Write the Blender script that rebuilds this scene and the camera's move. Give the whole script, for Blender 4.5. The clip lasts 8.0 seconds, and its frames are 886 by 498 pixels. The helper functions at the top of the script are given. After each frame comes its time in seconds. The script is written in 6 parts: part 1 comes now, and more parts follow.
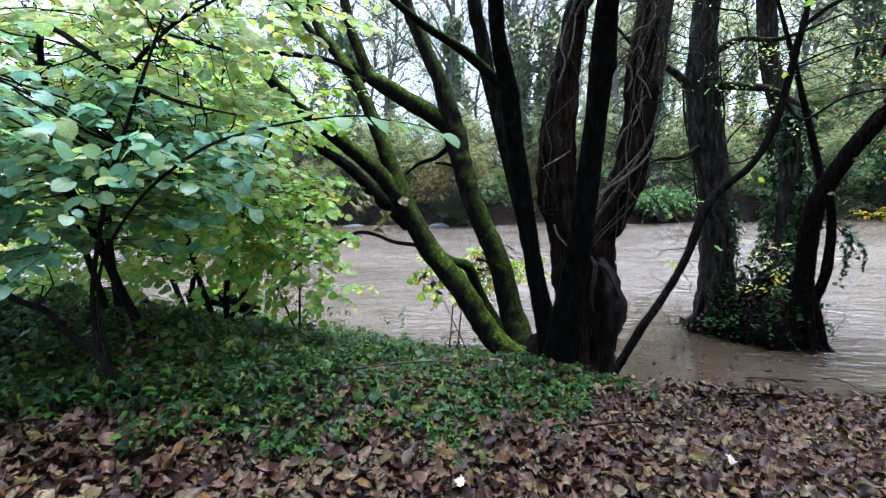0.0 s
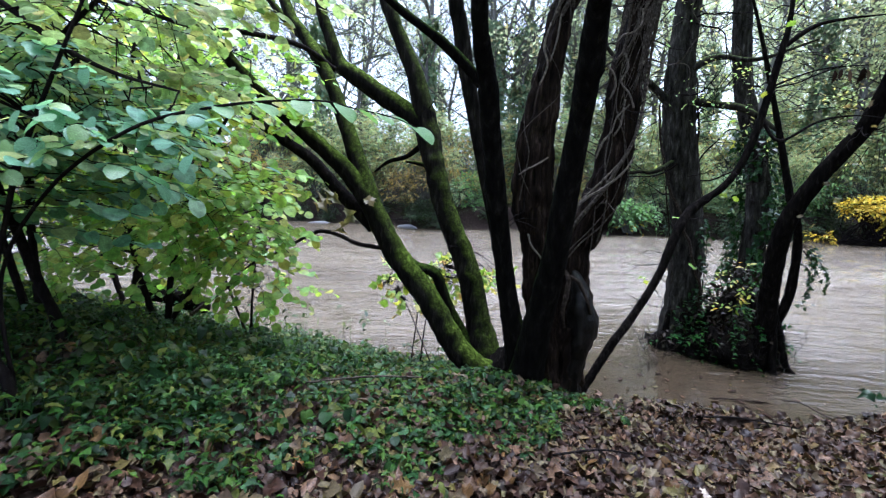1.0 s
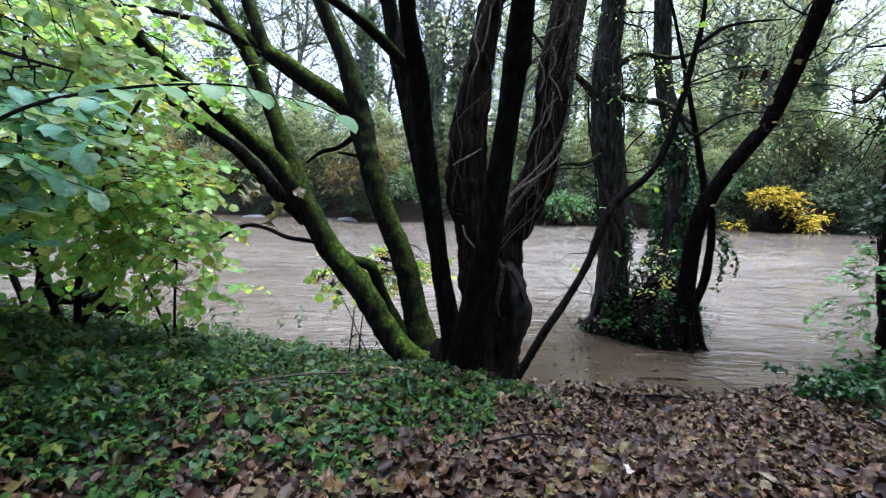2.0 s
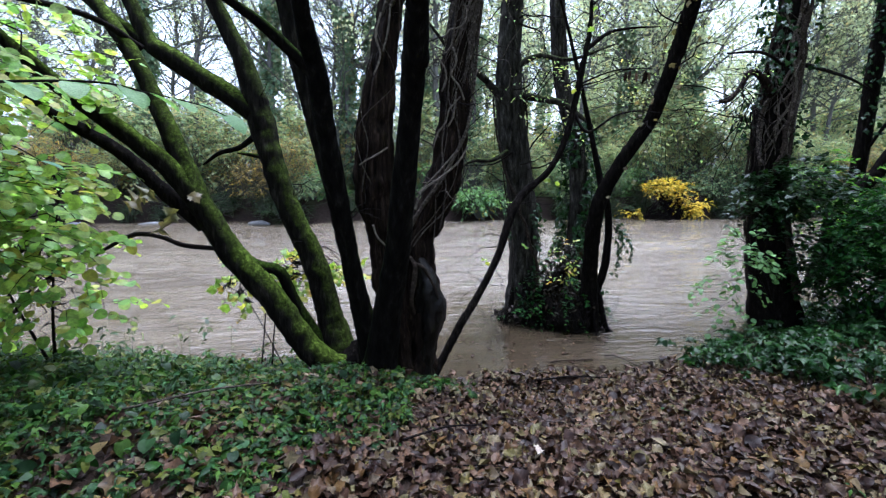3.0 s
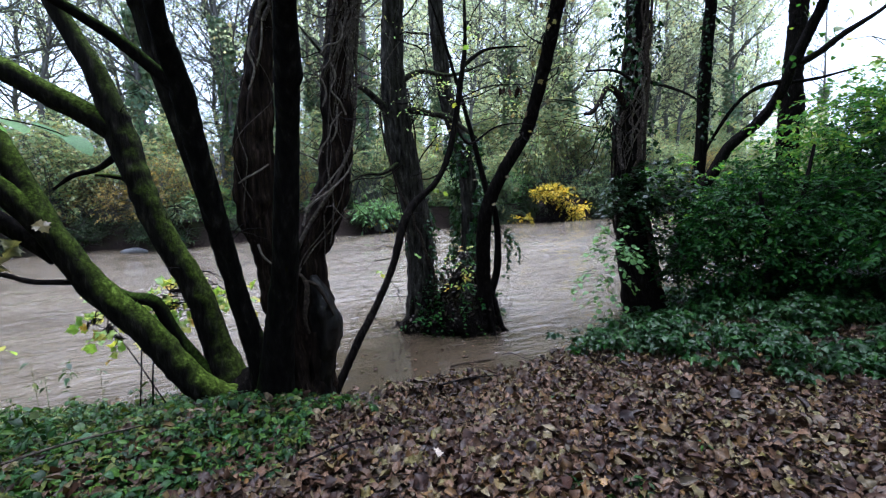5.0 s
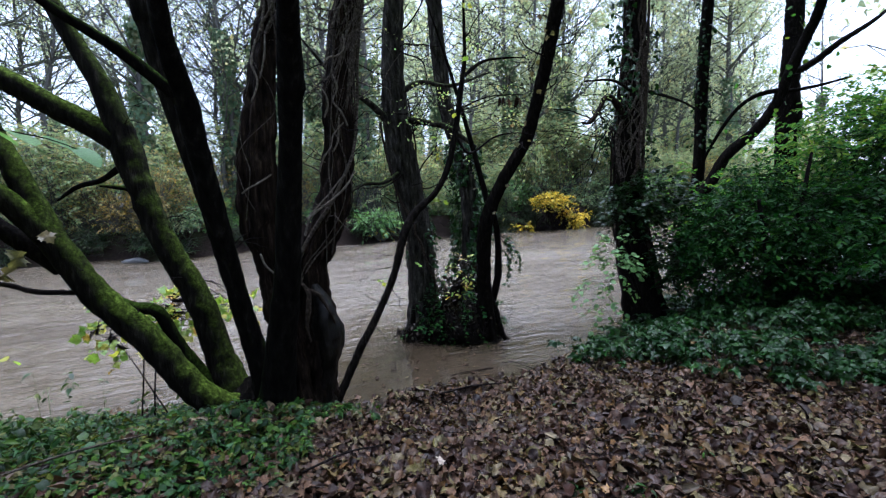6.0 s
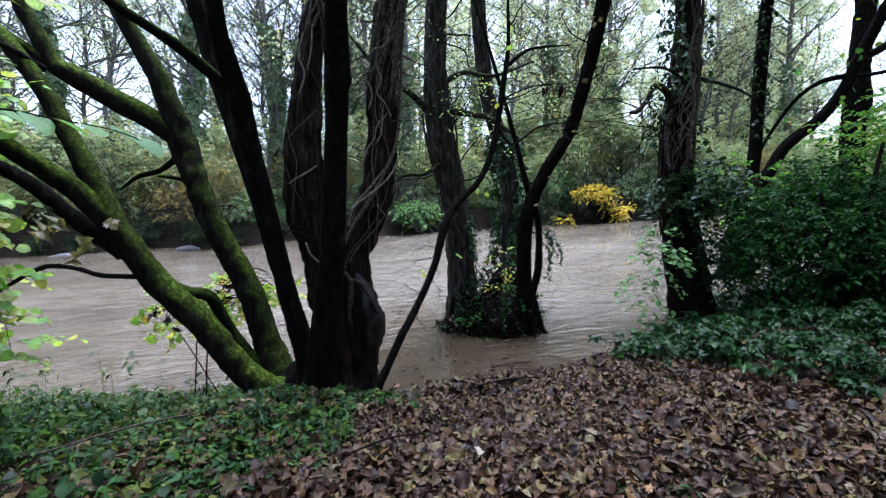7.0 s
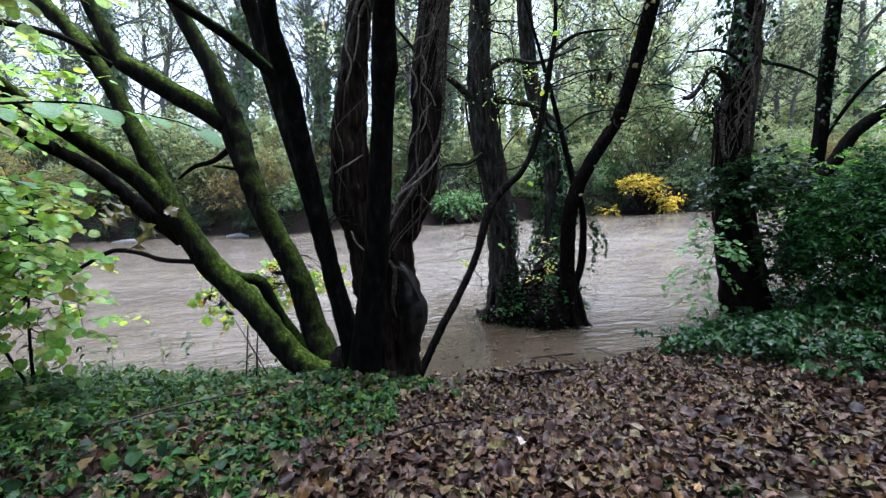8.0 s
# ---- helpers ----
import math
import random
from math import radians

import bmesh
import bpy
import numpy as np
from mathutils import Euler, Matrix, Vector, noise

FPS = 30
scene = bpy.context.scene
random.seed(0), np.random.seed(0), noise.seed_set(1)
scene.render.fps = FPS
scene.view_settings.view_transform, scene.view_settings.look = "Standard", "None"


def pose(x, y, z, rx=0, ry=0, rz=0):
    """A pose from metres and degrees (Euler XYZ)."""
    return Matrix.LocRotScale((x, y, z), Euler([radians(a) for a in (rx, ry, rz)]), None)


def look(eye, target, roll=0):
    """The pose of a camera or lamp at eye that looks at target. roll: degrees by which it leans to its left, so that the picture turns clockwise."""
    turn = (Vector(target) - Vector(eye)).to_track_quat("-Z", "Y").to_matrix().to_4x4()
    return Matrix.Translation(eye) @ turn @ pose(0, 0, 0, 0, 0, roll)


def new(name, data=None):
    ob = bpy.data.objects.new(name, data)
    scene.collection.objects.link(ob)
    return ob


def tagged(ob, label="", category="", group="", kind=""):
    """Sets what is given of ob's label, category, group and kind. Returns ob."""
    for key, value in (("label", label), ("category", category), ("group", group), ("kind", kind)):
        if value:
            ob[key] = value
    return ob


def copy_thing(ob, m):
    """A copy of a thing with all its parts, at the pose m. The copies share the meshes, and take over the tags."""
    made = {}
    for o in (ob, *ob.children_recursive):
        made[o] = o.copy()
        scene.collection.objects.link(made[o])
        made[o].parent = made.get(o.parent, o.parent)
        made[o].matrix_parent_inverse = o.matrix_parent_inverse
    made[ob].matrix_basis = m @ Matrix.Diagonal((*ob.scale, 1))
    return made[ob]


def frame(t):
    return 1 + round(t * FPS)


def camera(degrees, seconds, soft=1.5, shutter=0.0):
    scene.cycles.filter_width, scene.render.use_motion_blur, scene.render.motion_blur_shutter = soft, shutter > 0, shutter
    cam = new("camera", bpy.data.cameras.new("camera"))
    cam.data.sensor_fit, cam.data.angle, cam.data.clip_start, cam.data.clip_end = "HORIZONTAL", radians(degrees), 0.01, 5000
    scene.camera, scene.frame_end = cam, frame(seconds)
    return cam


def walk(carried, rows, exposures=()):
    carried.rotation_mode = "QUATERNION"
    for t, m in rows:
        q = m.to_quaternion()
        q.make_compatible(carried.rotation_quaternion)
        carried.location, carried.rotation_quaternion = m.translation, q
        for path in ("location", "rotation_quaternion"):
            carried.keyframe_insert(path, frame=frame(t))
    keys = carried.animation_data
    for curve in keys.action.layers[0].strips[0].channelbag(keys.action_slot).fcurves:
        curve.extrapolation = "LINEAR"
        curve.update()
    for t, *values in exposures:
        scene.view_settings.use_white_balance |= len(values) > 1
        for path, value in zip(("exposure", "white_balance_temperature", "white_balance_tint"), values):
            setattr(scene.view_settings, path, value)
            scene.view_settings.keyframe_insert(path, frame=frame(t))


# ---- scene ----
cam = camera(87.0, 8.0, soft=1.3, shutter=0.15)
PATH = [
    (0, (0.732, 0.066, 1.506), (0.273, 1.993, 1.229), -1.8),
    (0.5, (0.74, 0.15, 1.502), (0.267, 2.07, 1.208), -0.7),
    (1, (0.677, 0.304, 1.503), (0.356, 2.26, 1.233), 1.5),
    (1.5, (0.698, 0.342, 1.495), (0.488, 2.309, 1.205), 1.8),
    (3, (0.814, 0.325, 1.504), (1.069, 2.286, 1.204), 0.1),
    (3.5, (0.839, 0.322, 1.503), (1.225, 2.261, 1.198), -1.0),
    (4, (0.874, 0.306, 1.503), (1.35, 2.224, 1.195), -1.6),
    (4.5, (0.904, 0.265, 1.505), (1.479, 2.155, 1.198), -2.0),
    (4.7, (0.901, 0.260, 1.506), (1.515, 2.142, 1.215), -2.1),
    (5.8, (0.886, 0.235, 1.508), (1.573, 2.102, 1.309), -2.4),
    (6, (0.883, 0.23, 1.509), (1.539, 2.107, 1.289), -2.5),
    (6.5, (0.875, 0.235, 1.507), (1.414, 2.147, 1.28), -2.6),
    (7, (0.862, 0.238, 1.504), (1.36, 2.16, 1.257), -2.2),
    (7.5, (0.851, 0.238, 1.504), (1.275, 2.175, 1.239), -2.1),
    (8, (0.835, 0.24, 1.5), (1.165, 2.192, 1.217), -2.2),
]
LIGHTNESS = 2.45
DIPS = [(0, 0.2), (1.5, 0.17), (3.0, 0.06), (4.7, 0.0), (5.8, -0.38), (6.0, -0.38), (6.5, -0.25), (7.5, 0.05), (8, 0.1)]
walk(cam, [(t, look(eye, target, roll)) for t, eye, target, roll in PATH], [(t, LIGHTNESS + d, 5200, 18) for t, d in DIPS])

# ---------------------------------------------------------------- world and light
world = bpy.data.worlds.new("overcast_sky")
scene.world = world
world.use_nodes = True
wn, wl = world.node_tree.nodes, world.node_tree.links
sky = wn.new("ShaderNodeTexSky")
sky.sky_type = "NISHITA"
sky.sun_disc = False
sky.sun_elevation, sky.sun_rotation = radians(76), radians(37)
sky.air_density, sky.dust_density, sky.ozone_density = 1.0, 3.0, 1.0
flat = wn.new("ShaderNodeHueSaturation")
flat.inputs["Saturation"].default_value = 0.44
wl.new(sky.outputs["Color"], flat.inputs["Color"])
wl.new(flat.outputs["Color"], wn["Background"].inputs["Color"])
wn["Background"].inputs["Strength"].default_value = 0.122

sun = new("sun", bpy.data.lights.new("sun", "SUN"))
sun.data.energy, sun.data.angle, sun.data.color = 2.6, radians(50), (1.0, 0.98, 0.95)
sun.matrix_world = look((2.6, 3.4, 17), (0, 0, 0))


# ---------------------------------------------------------------- materials
def material(name):
    m = bpy.data.materials.new(name)
    m.use_nodes = True
    return m, m.node_tree.nodes, m.node_tree.links, m.node_tree.nodes["Principled BSDF"]


def ramp(n, stops, mode="LINEAR"):
    r = n.new("ShaderNodeValToRGB")
    r.color_ramp.interpolation = mode
    el = r.color_ramp.elements
    while len(el) < len(stops):
        el.new(0.5)
    for e, (p, c) in zip(el, stops):
        e.position, e.color = p, (*c, 1)
    return r


def texture(n, l, scale, detail=6.0, rough=0.6, stretch=(1, 1, 1), kind="ShaderNodeTexNoise"):
    co, mp, tx = n.new("ShaderNodeTexCoord"), n.new("ShaderNodeMapping"), n.new(kind)
    mp.inputs["Scale"].default_value = stretch
    l.new(co.outputs["Object"], mp.inputs["Vector"])
    l.new(mp.outputs["Vector"], tx.inputs["Vector"])
    tx.inputs["Scale"].default_value = scale
    if kind == "ShaderNodeTexNoise":
        tx.inputs["Detail"].default_value, tx.inputs["Roughness"].default_value = detail, rough
    return tx


def mixed(n, l, fac, a, b):
    m = n.new("ShaderNodeMix")
    m.data_type = "RGBA"
    for socket, value in ((m.inputs[0], fac), (m.inputs[6], a), (m.inputs[7], b)):
        if isinstance(value, (tuple, float, int)):
            socket.default_value = (*value, 1) if isinstance(value, tuple) else value
        else:
            l.new(value, socket)
    return m.outputs[2]


def bumped(n, l, height, bsdf, strength, distance):
    b = n.new("ShaderNodeBump")
    b.inputs["Strength"].default_value, b.inputs["Distance"].default_value = strength, distance
    l.new(height, b.inputs["Height"])
    l.new(b.outputs["Normal"], bsdf.inputs["Normal"])


def bark_material(name, dark, pale, moss_amount=0.0, moss=(0.06, 0.085, 0.015), rough=0.85, stretch=(1, 1, 0.25), scale=28.0, gloss=0.02):
    """Wet bark with fissures along the stem, and moss that sits on the upper sides."""
    m, n, l, p = material(name)
    a = texture(n, l, scale, 8, 0.65, stretch)
    b = texture(n, l, 4.0, 4, 0.6)
    # Pale bark grain; its sharp streaks also paint in highlights of wet bark.
    r = ramp(n, [(0.36, dark), (0.56, tuple(0.78 * d + 0.22 * q for d, q in zip(dark, pale))), (0.74, pale)])
    l.new(a.outputs["Fac"], r.inputs["Fac"])
    col = r.outputs["Color"]
    if moss_amount:
        geo, sep = n.new("ShaderNodeNewGeometry"), n.new("ShaderNodeSeparateXYZ")
        l.new(geo.outputs["Normal"], sep.inputs["Vector"])
        add = n.new("ShaderNodeMath")
        add.operation = "MULTIPLY_ADD"
        l.new(sep.outputs["Z"], add.inputs[0])
        add.inputs[1].default_value = 0.9
        patch = n.new("ShaderNodeMath")
        patch.operation, patch.inputs[1].default_value = "MULTIPLY", 0.6
        l.new(b.outputs["Fac"], patch.inputs[0])
        l.new(patch.outputs[0], add.inputs[2])
        mr = ramp(n, [(max(0.0, 0.55 - moss_amount), (0, 0, 0)), (min(1.0, 1.0 - moss_amount), (1, 1, 1))])
        l.new(add.outputs[0], mr.inputs["Fac"])
        fine = texture(n, l, 30.0, 8, 0.8)
        fr = ramp(n, [(0.36, tuple(0.06 * c for c in moss)), (0.52, tuple(0.6 * c for c in moss)), (0.66, tuple(1.9 * c for c in moss))])
        l.new(fine.outputs["Fac"], fr.inputs["Fac"])
        col = mixed(n, l, mr.outputs["Color"], col, fr.outputs["Color"])
        rr = n.new("ShaderNodeMapRange")
        l.new(mr.outputs["Color"], rr.inputs["Value"])
        rr.inputs["To Min"].default_value, rr.inputs["To Max"].default_value = rough, 0.95
        l.new(rr.outputs["Result"], p.inputs["Roughness"])
    else:
        p.inputs["Roughness"].default_value = rough
    l.new(col, p.inputs["Base Color"])
    p.inputs["Specular IOR Level"].default_value = gloss
    bumped(n, l, a.outputs["Fac"], p, 0.9, 0.02)
    return m


def leaf_material(name, colours, rough=0.4, see_through=0.35, gloss=0.5, vein=0.25, spots=None, shine=(1.75, 1.7, 1.0)):
    """A leaf blade: one colour for each blade, a paler midrib and side veins, light that shines through."""
    m, n, l, p = material(name)
    geo = n.new("ShaderNodeNewGeometry")
    r = ramp(n, [(i / max(1, len(colours) - 1), c) for i, c in enumerate(colours)])
    info, mixr, frac = n.new("ShaderNodeObjectInfo"), n.new("ShaderNodeMath"), n.new("ShaderNodeMath")
    mixr.operation, frac.operation = "ADD", "FRACT"
    l.new(geo.outputs["Random Per Island"], mixr.inputs[0])
    l.new(info.outputs["Random"], mixr.inputs[1])
    l.new(mixr.outputs[0], frac.inputs[0])
    l.new(frac.outputs[0], r.inputs["Fac"])
    uv, sep = n.new("ShaderNodeUVMap"), n.new("ShaderNodeSeparateXYZ")
    l.new(uv.outputs["UV"], sep.inputs["Vector"])
    off = n.new("ShaderNodeMath")
    off.operation = "ABSOLUTE"
    l.new(sep.outputs["X"], off.inputs[0])
    rib = n.new("ShaderNodeMath")
    rib.operation, rib.inputs[1].default_value = "LESS_THAN", 0.022
    l.new(off.outputs[0], rib.inputs[0])
    side = n.new("ShaderNodeMath")
    side.operation, side.inputs[1].default_value = "MULTIPLY_ADD", -0.8
    l.new(off.outputs[0], side.inputs[0])
    l.new(sep.outputs["Y"], side.inputs[2])
    saw = n.new("ShaderNodeMath")
    saw.operation, saw.inputs[1].default_value = "PINGPONG", 0.075
    l.new(side.outputs[0], saw.inputs[0])
    thin = n.new("ShaderNodeMath")
    thin.operation, thin.inputs[1].default_value = "LESS_THAN", 0.009
    l.new(saw.outputs[0], thin.inputs[0])
    both = n.new("ShaderNodeMath")
    both.operation = "MAXIMUM"
    l.new(rib.outputs[0], both.inputs[0])
    l.new(thin.outputs[0], both.inputs[1])
    amt = n.new("ShaderNodeMath")
    amt.operation, amt.inputs[1].default_value = "MULTIPLY", vein
    l.new(both.outputs[0], amt.inputs[0])
    blot = texture(n, l, 22.0, 4, 0.7)
    br = ramp(n, [(0.35, (0.55, 0.55, 0.55)), (0.65, (1.25, 1.25, 1.25))])
    l.new(blot.outputs["Fac"], br.inputs["Fac"])
    mul = n.new("ShaderNodeMix")
    mul.data_type, mul.blend_type = "RGBA", "MULTIPLY"
    mul.inputs[0].default_value = 1.0
    l.new(r.outputs["Color"], mul.inputs[6])
    l.new(br.outputs["Color"], mul.inputs[7])
    col = mul.outputs[2]
    if spots:
        sp = texture(n, l, 60.0, 2, 0.5)
        sr = ramp(n, [(0.62, (0, 0, 0)), (0.7, (1, 1, 1))])
        l.new(sp.outputs["Fac"], sr.inputs["Fac"])
        col = mixed(n, l, sr.outputs["Color"], col, spots)
    lighter = n.new("ShaderNodeMix")
    lighter.data_type, lighter.blend_type = "RGBA", "ADD"
    l.new(amt.outputs[0], lighter.inputs[0])
    l.new(col, lighter.inputs[6])
    l.new(col, lighter.inputs[7])
    l.new(lighter.outputs[2], p.inputs["Base Color"])
    p.inputs["Roughness"].default_value = rough
    p.inputs["Specular IOR Level"].default_value = gloss
    bumped(n, l, both.outputs[0], p, 0.35, 0.002)
    if see_through:
        tr, mx = n.new("ShaderNodeBsdfTranslucent"), n.new("ShaderNodeMixShader")
        glow = n.new("ShaderNodeMix")
        glow.data_type, glow.blend_type = "RGBA", "MULTIPLY"
        glow.inputs[0].default_value, glow.inputs[7].default_value = 1.0, (*shine, 1)
        l.new(lighter.outputs[2], glow.inputs[6])
        l.new(glow.outputs[2], tr.inputs["Color"])
        mx.inputs["Fac"].default_value = see_through
        l.new(p.outputs["BSDF"], mx.inputs[1])
        l.new(tr.outputs["BSDF"], mx.inputs[2])
        l.new(mx.outputs["Shader"], n["Material Output"].inputs["Surface"])
    return m


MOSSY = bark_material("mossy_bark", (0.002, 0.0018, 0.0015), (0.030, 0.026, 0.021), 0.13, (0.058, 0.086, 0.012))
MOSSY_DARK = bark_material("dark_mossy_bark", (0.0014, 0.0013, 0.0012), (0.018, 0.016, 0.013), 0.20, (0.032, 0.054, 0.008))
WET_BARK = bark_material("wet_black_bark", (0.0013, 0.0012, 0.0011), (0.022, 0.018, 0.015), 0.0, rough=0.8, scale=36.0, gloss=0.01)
GREY_BARK = bark_material("grey_bark", (0.004, 0.0036, 0.003), (0.096, 0.088, 0.074), 0.08, (0.05, 0.062, 0.022), scale=22.0)
# Far bark is paled to grey, so that mist is painted into it.
HAZED_BARK = bark_material("hazed_woodland_bark", (0.09, 0.087, 0.078), (0.25, 0.24, 0.215), 0.22, (0.085, 0.11, 0.06), scale=14.0)
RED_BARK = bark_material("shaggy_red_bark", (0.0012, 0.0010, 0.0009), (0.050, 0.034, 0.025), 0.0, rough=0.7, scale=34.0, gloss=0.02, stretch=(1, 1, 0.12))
VINE = bark_material("ivy_stem_bark", (0.022, 0.018, 0.014), (0.22, 0.185, 0.15), 0.0, stretch=(1, 1, 1), scale=50.0)
VINE_DARK = bark_material("dark_ivy_stem_bark", (0.010, 0.008, 0.006), (0.10, 0.075, 0.06), 0.0, stretch=(1, 1, 1), scale=50.0)
VINE_PALE = bark_material("weathered_ivy_stem", (0.06, 0.05, 0.04), (0.30, 0.26, 0.21), 0.0, stretch=(1, 1, 1), scale=50.0)
BURL = bark_material("wet_glossy_burl", (0.0016, 0.0014, 0.0013), (0.03, 0.025, 0.021), 0.0, rough=0.34, scale=20.0, gloss=0.14)
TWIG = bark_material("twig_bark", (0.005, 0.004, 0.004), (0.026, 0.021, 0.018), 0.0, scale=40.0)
DRIFT = bark_material("drowned_wood", (0.015, 0.011, 0.009), (0.07, 0.055, 0.045), 0.0, rough=0.35, scale=25.0)

HAZEL = leaf_material("hazel_leaf", [(0.0897, 0.2134, 0.118), (0.1289, 0.2769, 0.1615), (0.1065, 0.2423, 0.149), (0.1794, 0.2999, 0.1242), (0.2466, 0.2999, 0.0994), (0.1177, 0.2538, 0.1739)], 0.36, 0.5, 0.35, shine=(1.5, 1.4, 1.0))
HAZEL_YELLOW = leaf_material("yellowing_leaf", [(0.1293, 0.2944, 0.0462), (0.2088, 0.3756, 0.0508), (0.2785, 0.3858, 0.0508), (0.1492, 0.3147, 0.0554), (0.358, 0.3451, 0.0508), (0.1691, 0.3147, 0.0831)], 0.40, 0.45, 0.3, shine=(1.5, 1.45, 1.0))
HAZEL_TOP = leaf_material("pale_hazel_leaf", [(0.177, 0.3003, 0.1094), (0.2478, 0.3671, 0.1215), (0.3186, 0.3782, 0.1094), (0.2006, 0.3226, 0.1336), (0.3894, 0.3448, 0.1094), (0.2124, 0.3448, 0.158)], 0.45, 0.5, 0.15, shine=(1.4, 1.35, 1.0))
YELLOW = leaf_material("yellow_leaf", [(0.55, 0.37, 0.02), (0.66, 0.48, 0.03), (0.46, 0.38, 0.04), (0.32, 0.32, 0.04)], 0.5, 0.35, 0.4)
MAPLE_GREEN = leaf_material("maple_leaf", [(0.16, 0.26, 0.035), (0.26, 0.32, 0.04), (0.38, 0.34, 0.04), (0.13, 0.24, 0.03), (0.17, 0.28, 0.04), (0.40, 0.24, 0.03)], 0.45, 0.45, 0.4)
WITHERED = leaf_material("withered_leaf", [(0.14, 0.12, 0.055), (0.12, 0.09, 0.045), (0.10, 0.11, 0.035), (0.07, 0.05, 0.03)], 0.5, 0.4, 0.3)
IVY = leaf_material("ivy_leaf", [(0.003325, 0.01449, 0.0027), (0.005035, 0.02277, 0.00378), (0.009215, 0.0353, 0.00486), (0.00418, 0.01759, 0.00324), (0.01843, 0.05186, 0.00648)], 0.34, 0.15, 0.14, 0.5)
GROUND_GREEN = leaf_material("ground_cover_leaf", [(0.008, 0.024, 0.004), (0.024, 0.066, 0.008), (0.046, 0.092, 0.010), (0.008, 0.028, 0.008), (0.080, 0.092, 0.014), (0.003, 0.010, 0.003), (0.030, 0.078, 0.024), (0.010, 0.030, 0.006), (0.004, 0.013, 0.004)], 0.42, 0.25, 0.13, 0.4)
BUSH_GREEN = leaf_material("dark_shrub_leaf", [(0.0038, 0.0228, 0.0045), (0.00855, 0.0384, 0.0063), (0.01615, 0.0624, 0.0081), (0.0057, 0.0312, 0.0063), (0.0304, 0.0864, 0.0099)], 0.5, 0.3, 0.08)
BUSH_LIGHT = leaf_material("light_shrub_leaf", [(0.050, 0.145, 0.026), (0.075, 0.195, 0.032), (0.042, 0.125, 0.028), (0.12, 0.23, 0.032), (0.17, 0.25, 0.03)], 0.5, 0.4, 0.08)
LITTER = leaf_material("fallen_leaf", [(0.0059, 0.0019, 0.0017), (0.0177, 0.0085, 0.0049), (0.0384, 0.0196, 0.0115), (0.1202, 0.0934, 0.0484), (0.005, 0.0019, 0.0017), (0.1113, 0.0654, 0.0393), (0.0296, 0.0131, 0.0082), (0.0119, 0.0057, 0.0033), (0.0887, 0.0467, 0.0147), (0.0926, 0.0804, 0.0344), (0.0453, 0.0271, 0.0221), (0.0167, 0.0074, 0.0049), (0.0926, 0.0513, 0.0279), (0.0099, 0.0048, 0.0033), (0.0355, 0.0196, 0.0147), (0.0809, 0.0673, 0.0172)], 0.42, 0.05, 0.13, 0.3, (0.008, 0.005, 0.004))
DARK_DEAD = leaf_material("dark_dead_leaf", [(0.006, 0.004, 0.003), (0.012, 0.008, 0.005), (0.022, 0.015, 0.009), (0.010, 0.012, 0.004), (0.008, 0.005, 0.004)], 0.5, 0.05, 0.1, 0.2)
LITTER_PALE = leaf_material("pale_fallen_leaf", [(0.306, 0.255, 0.204), (0.2805, 0.2295, 0.1785)], 0.45, 0.05, 0.2, 0.2)
LITTER_ORANGE = leaf_material("orange_fallen_leaf", [(0.165, 0.072, 0.02), (0.1485, 0.084, 0.02)], 0.4, 0.1, 0.4, 0.3)
# Far green leaves have haze mixed into their colours: paler and bluer.
HAZED_DARK = leaf_material("hazed_understory_leaf", [(0.126, 0.2194, 0.117), (0.189, 0.2894, 0.1404), (0.231, 0.31, 0.1404), (0.315, 0.2894, 0.1287), (0.147, 0.2493, 0.1521)], 0.55, 0.5, 0.3, 0.0, None, (1.5, 1.6, 1.35))
HAZED_OLIVE = leaf_material("hazed_olive_leaf", [(0.1785, 0.2596, 0.1287), (0.252, 0.3296, 0.1521), (0.3045, 0.3296, 0.1404), (0.378, 0.2997, 0.117), (0.1995, 0.2894, 0.1755)], 0.55, 0.5, 0.3, 0.0, None, (1.5, 1.6, 1.35))
HAZED_LIGHT = leaf_material("hazed_crown_leaf", [(0.2625, 0.31, 0.1755), (0.336, 0.3698, 0.1989), (0.3675, 0.3801, 0.1989), (0.2835, 0.3399, 0.2106), (0.462, 0.3698, 0.1521)], 0.55, 0.55, 0.3, 0.0, None, (1.5, 1.6, 1.4))
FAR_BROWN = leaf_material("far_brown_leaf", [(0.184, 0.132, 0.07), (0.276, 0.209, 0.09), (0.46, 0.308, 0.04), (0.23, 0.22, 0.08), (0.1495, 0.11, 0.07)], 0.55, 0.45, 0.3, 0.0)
HAZED_IVY = leaf_material("hazed_ivy_leaf", [(0.084, 0.1493, 0.0819), (0.126, 0.1998, 0.0999), (0.1575, 0.2101, 0.1053), (0.21, 0.1998, 0.0999)], 0.5, 0.35, 0.3, 0.0, None, (1.5, 1.6, 1.3))
FAR_TANGLE = leaf_material("dark_trailing_leaf", [(0.02, 0.045, 0.02), (0.035, 0.065, 0.03), (0.05, 0.07, 0.03), (0.06, 0.05, 0.03)], 0.6, 0.2, 0.05, 0.0)
FERN = leaf_material("fern_frond", [(0.1071, 0.2159, 0.0749), (0.1517, 0.2719, 0.0936), (0.0892, 0.192, 0.0655)], 0.5, 0.42, 0.3, 0.0)


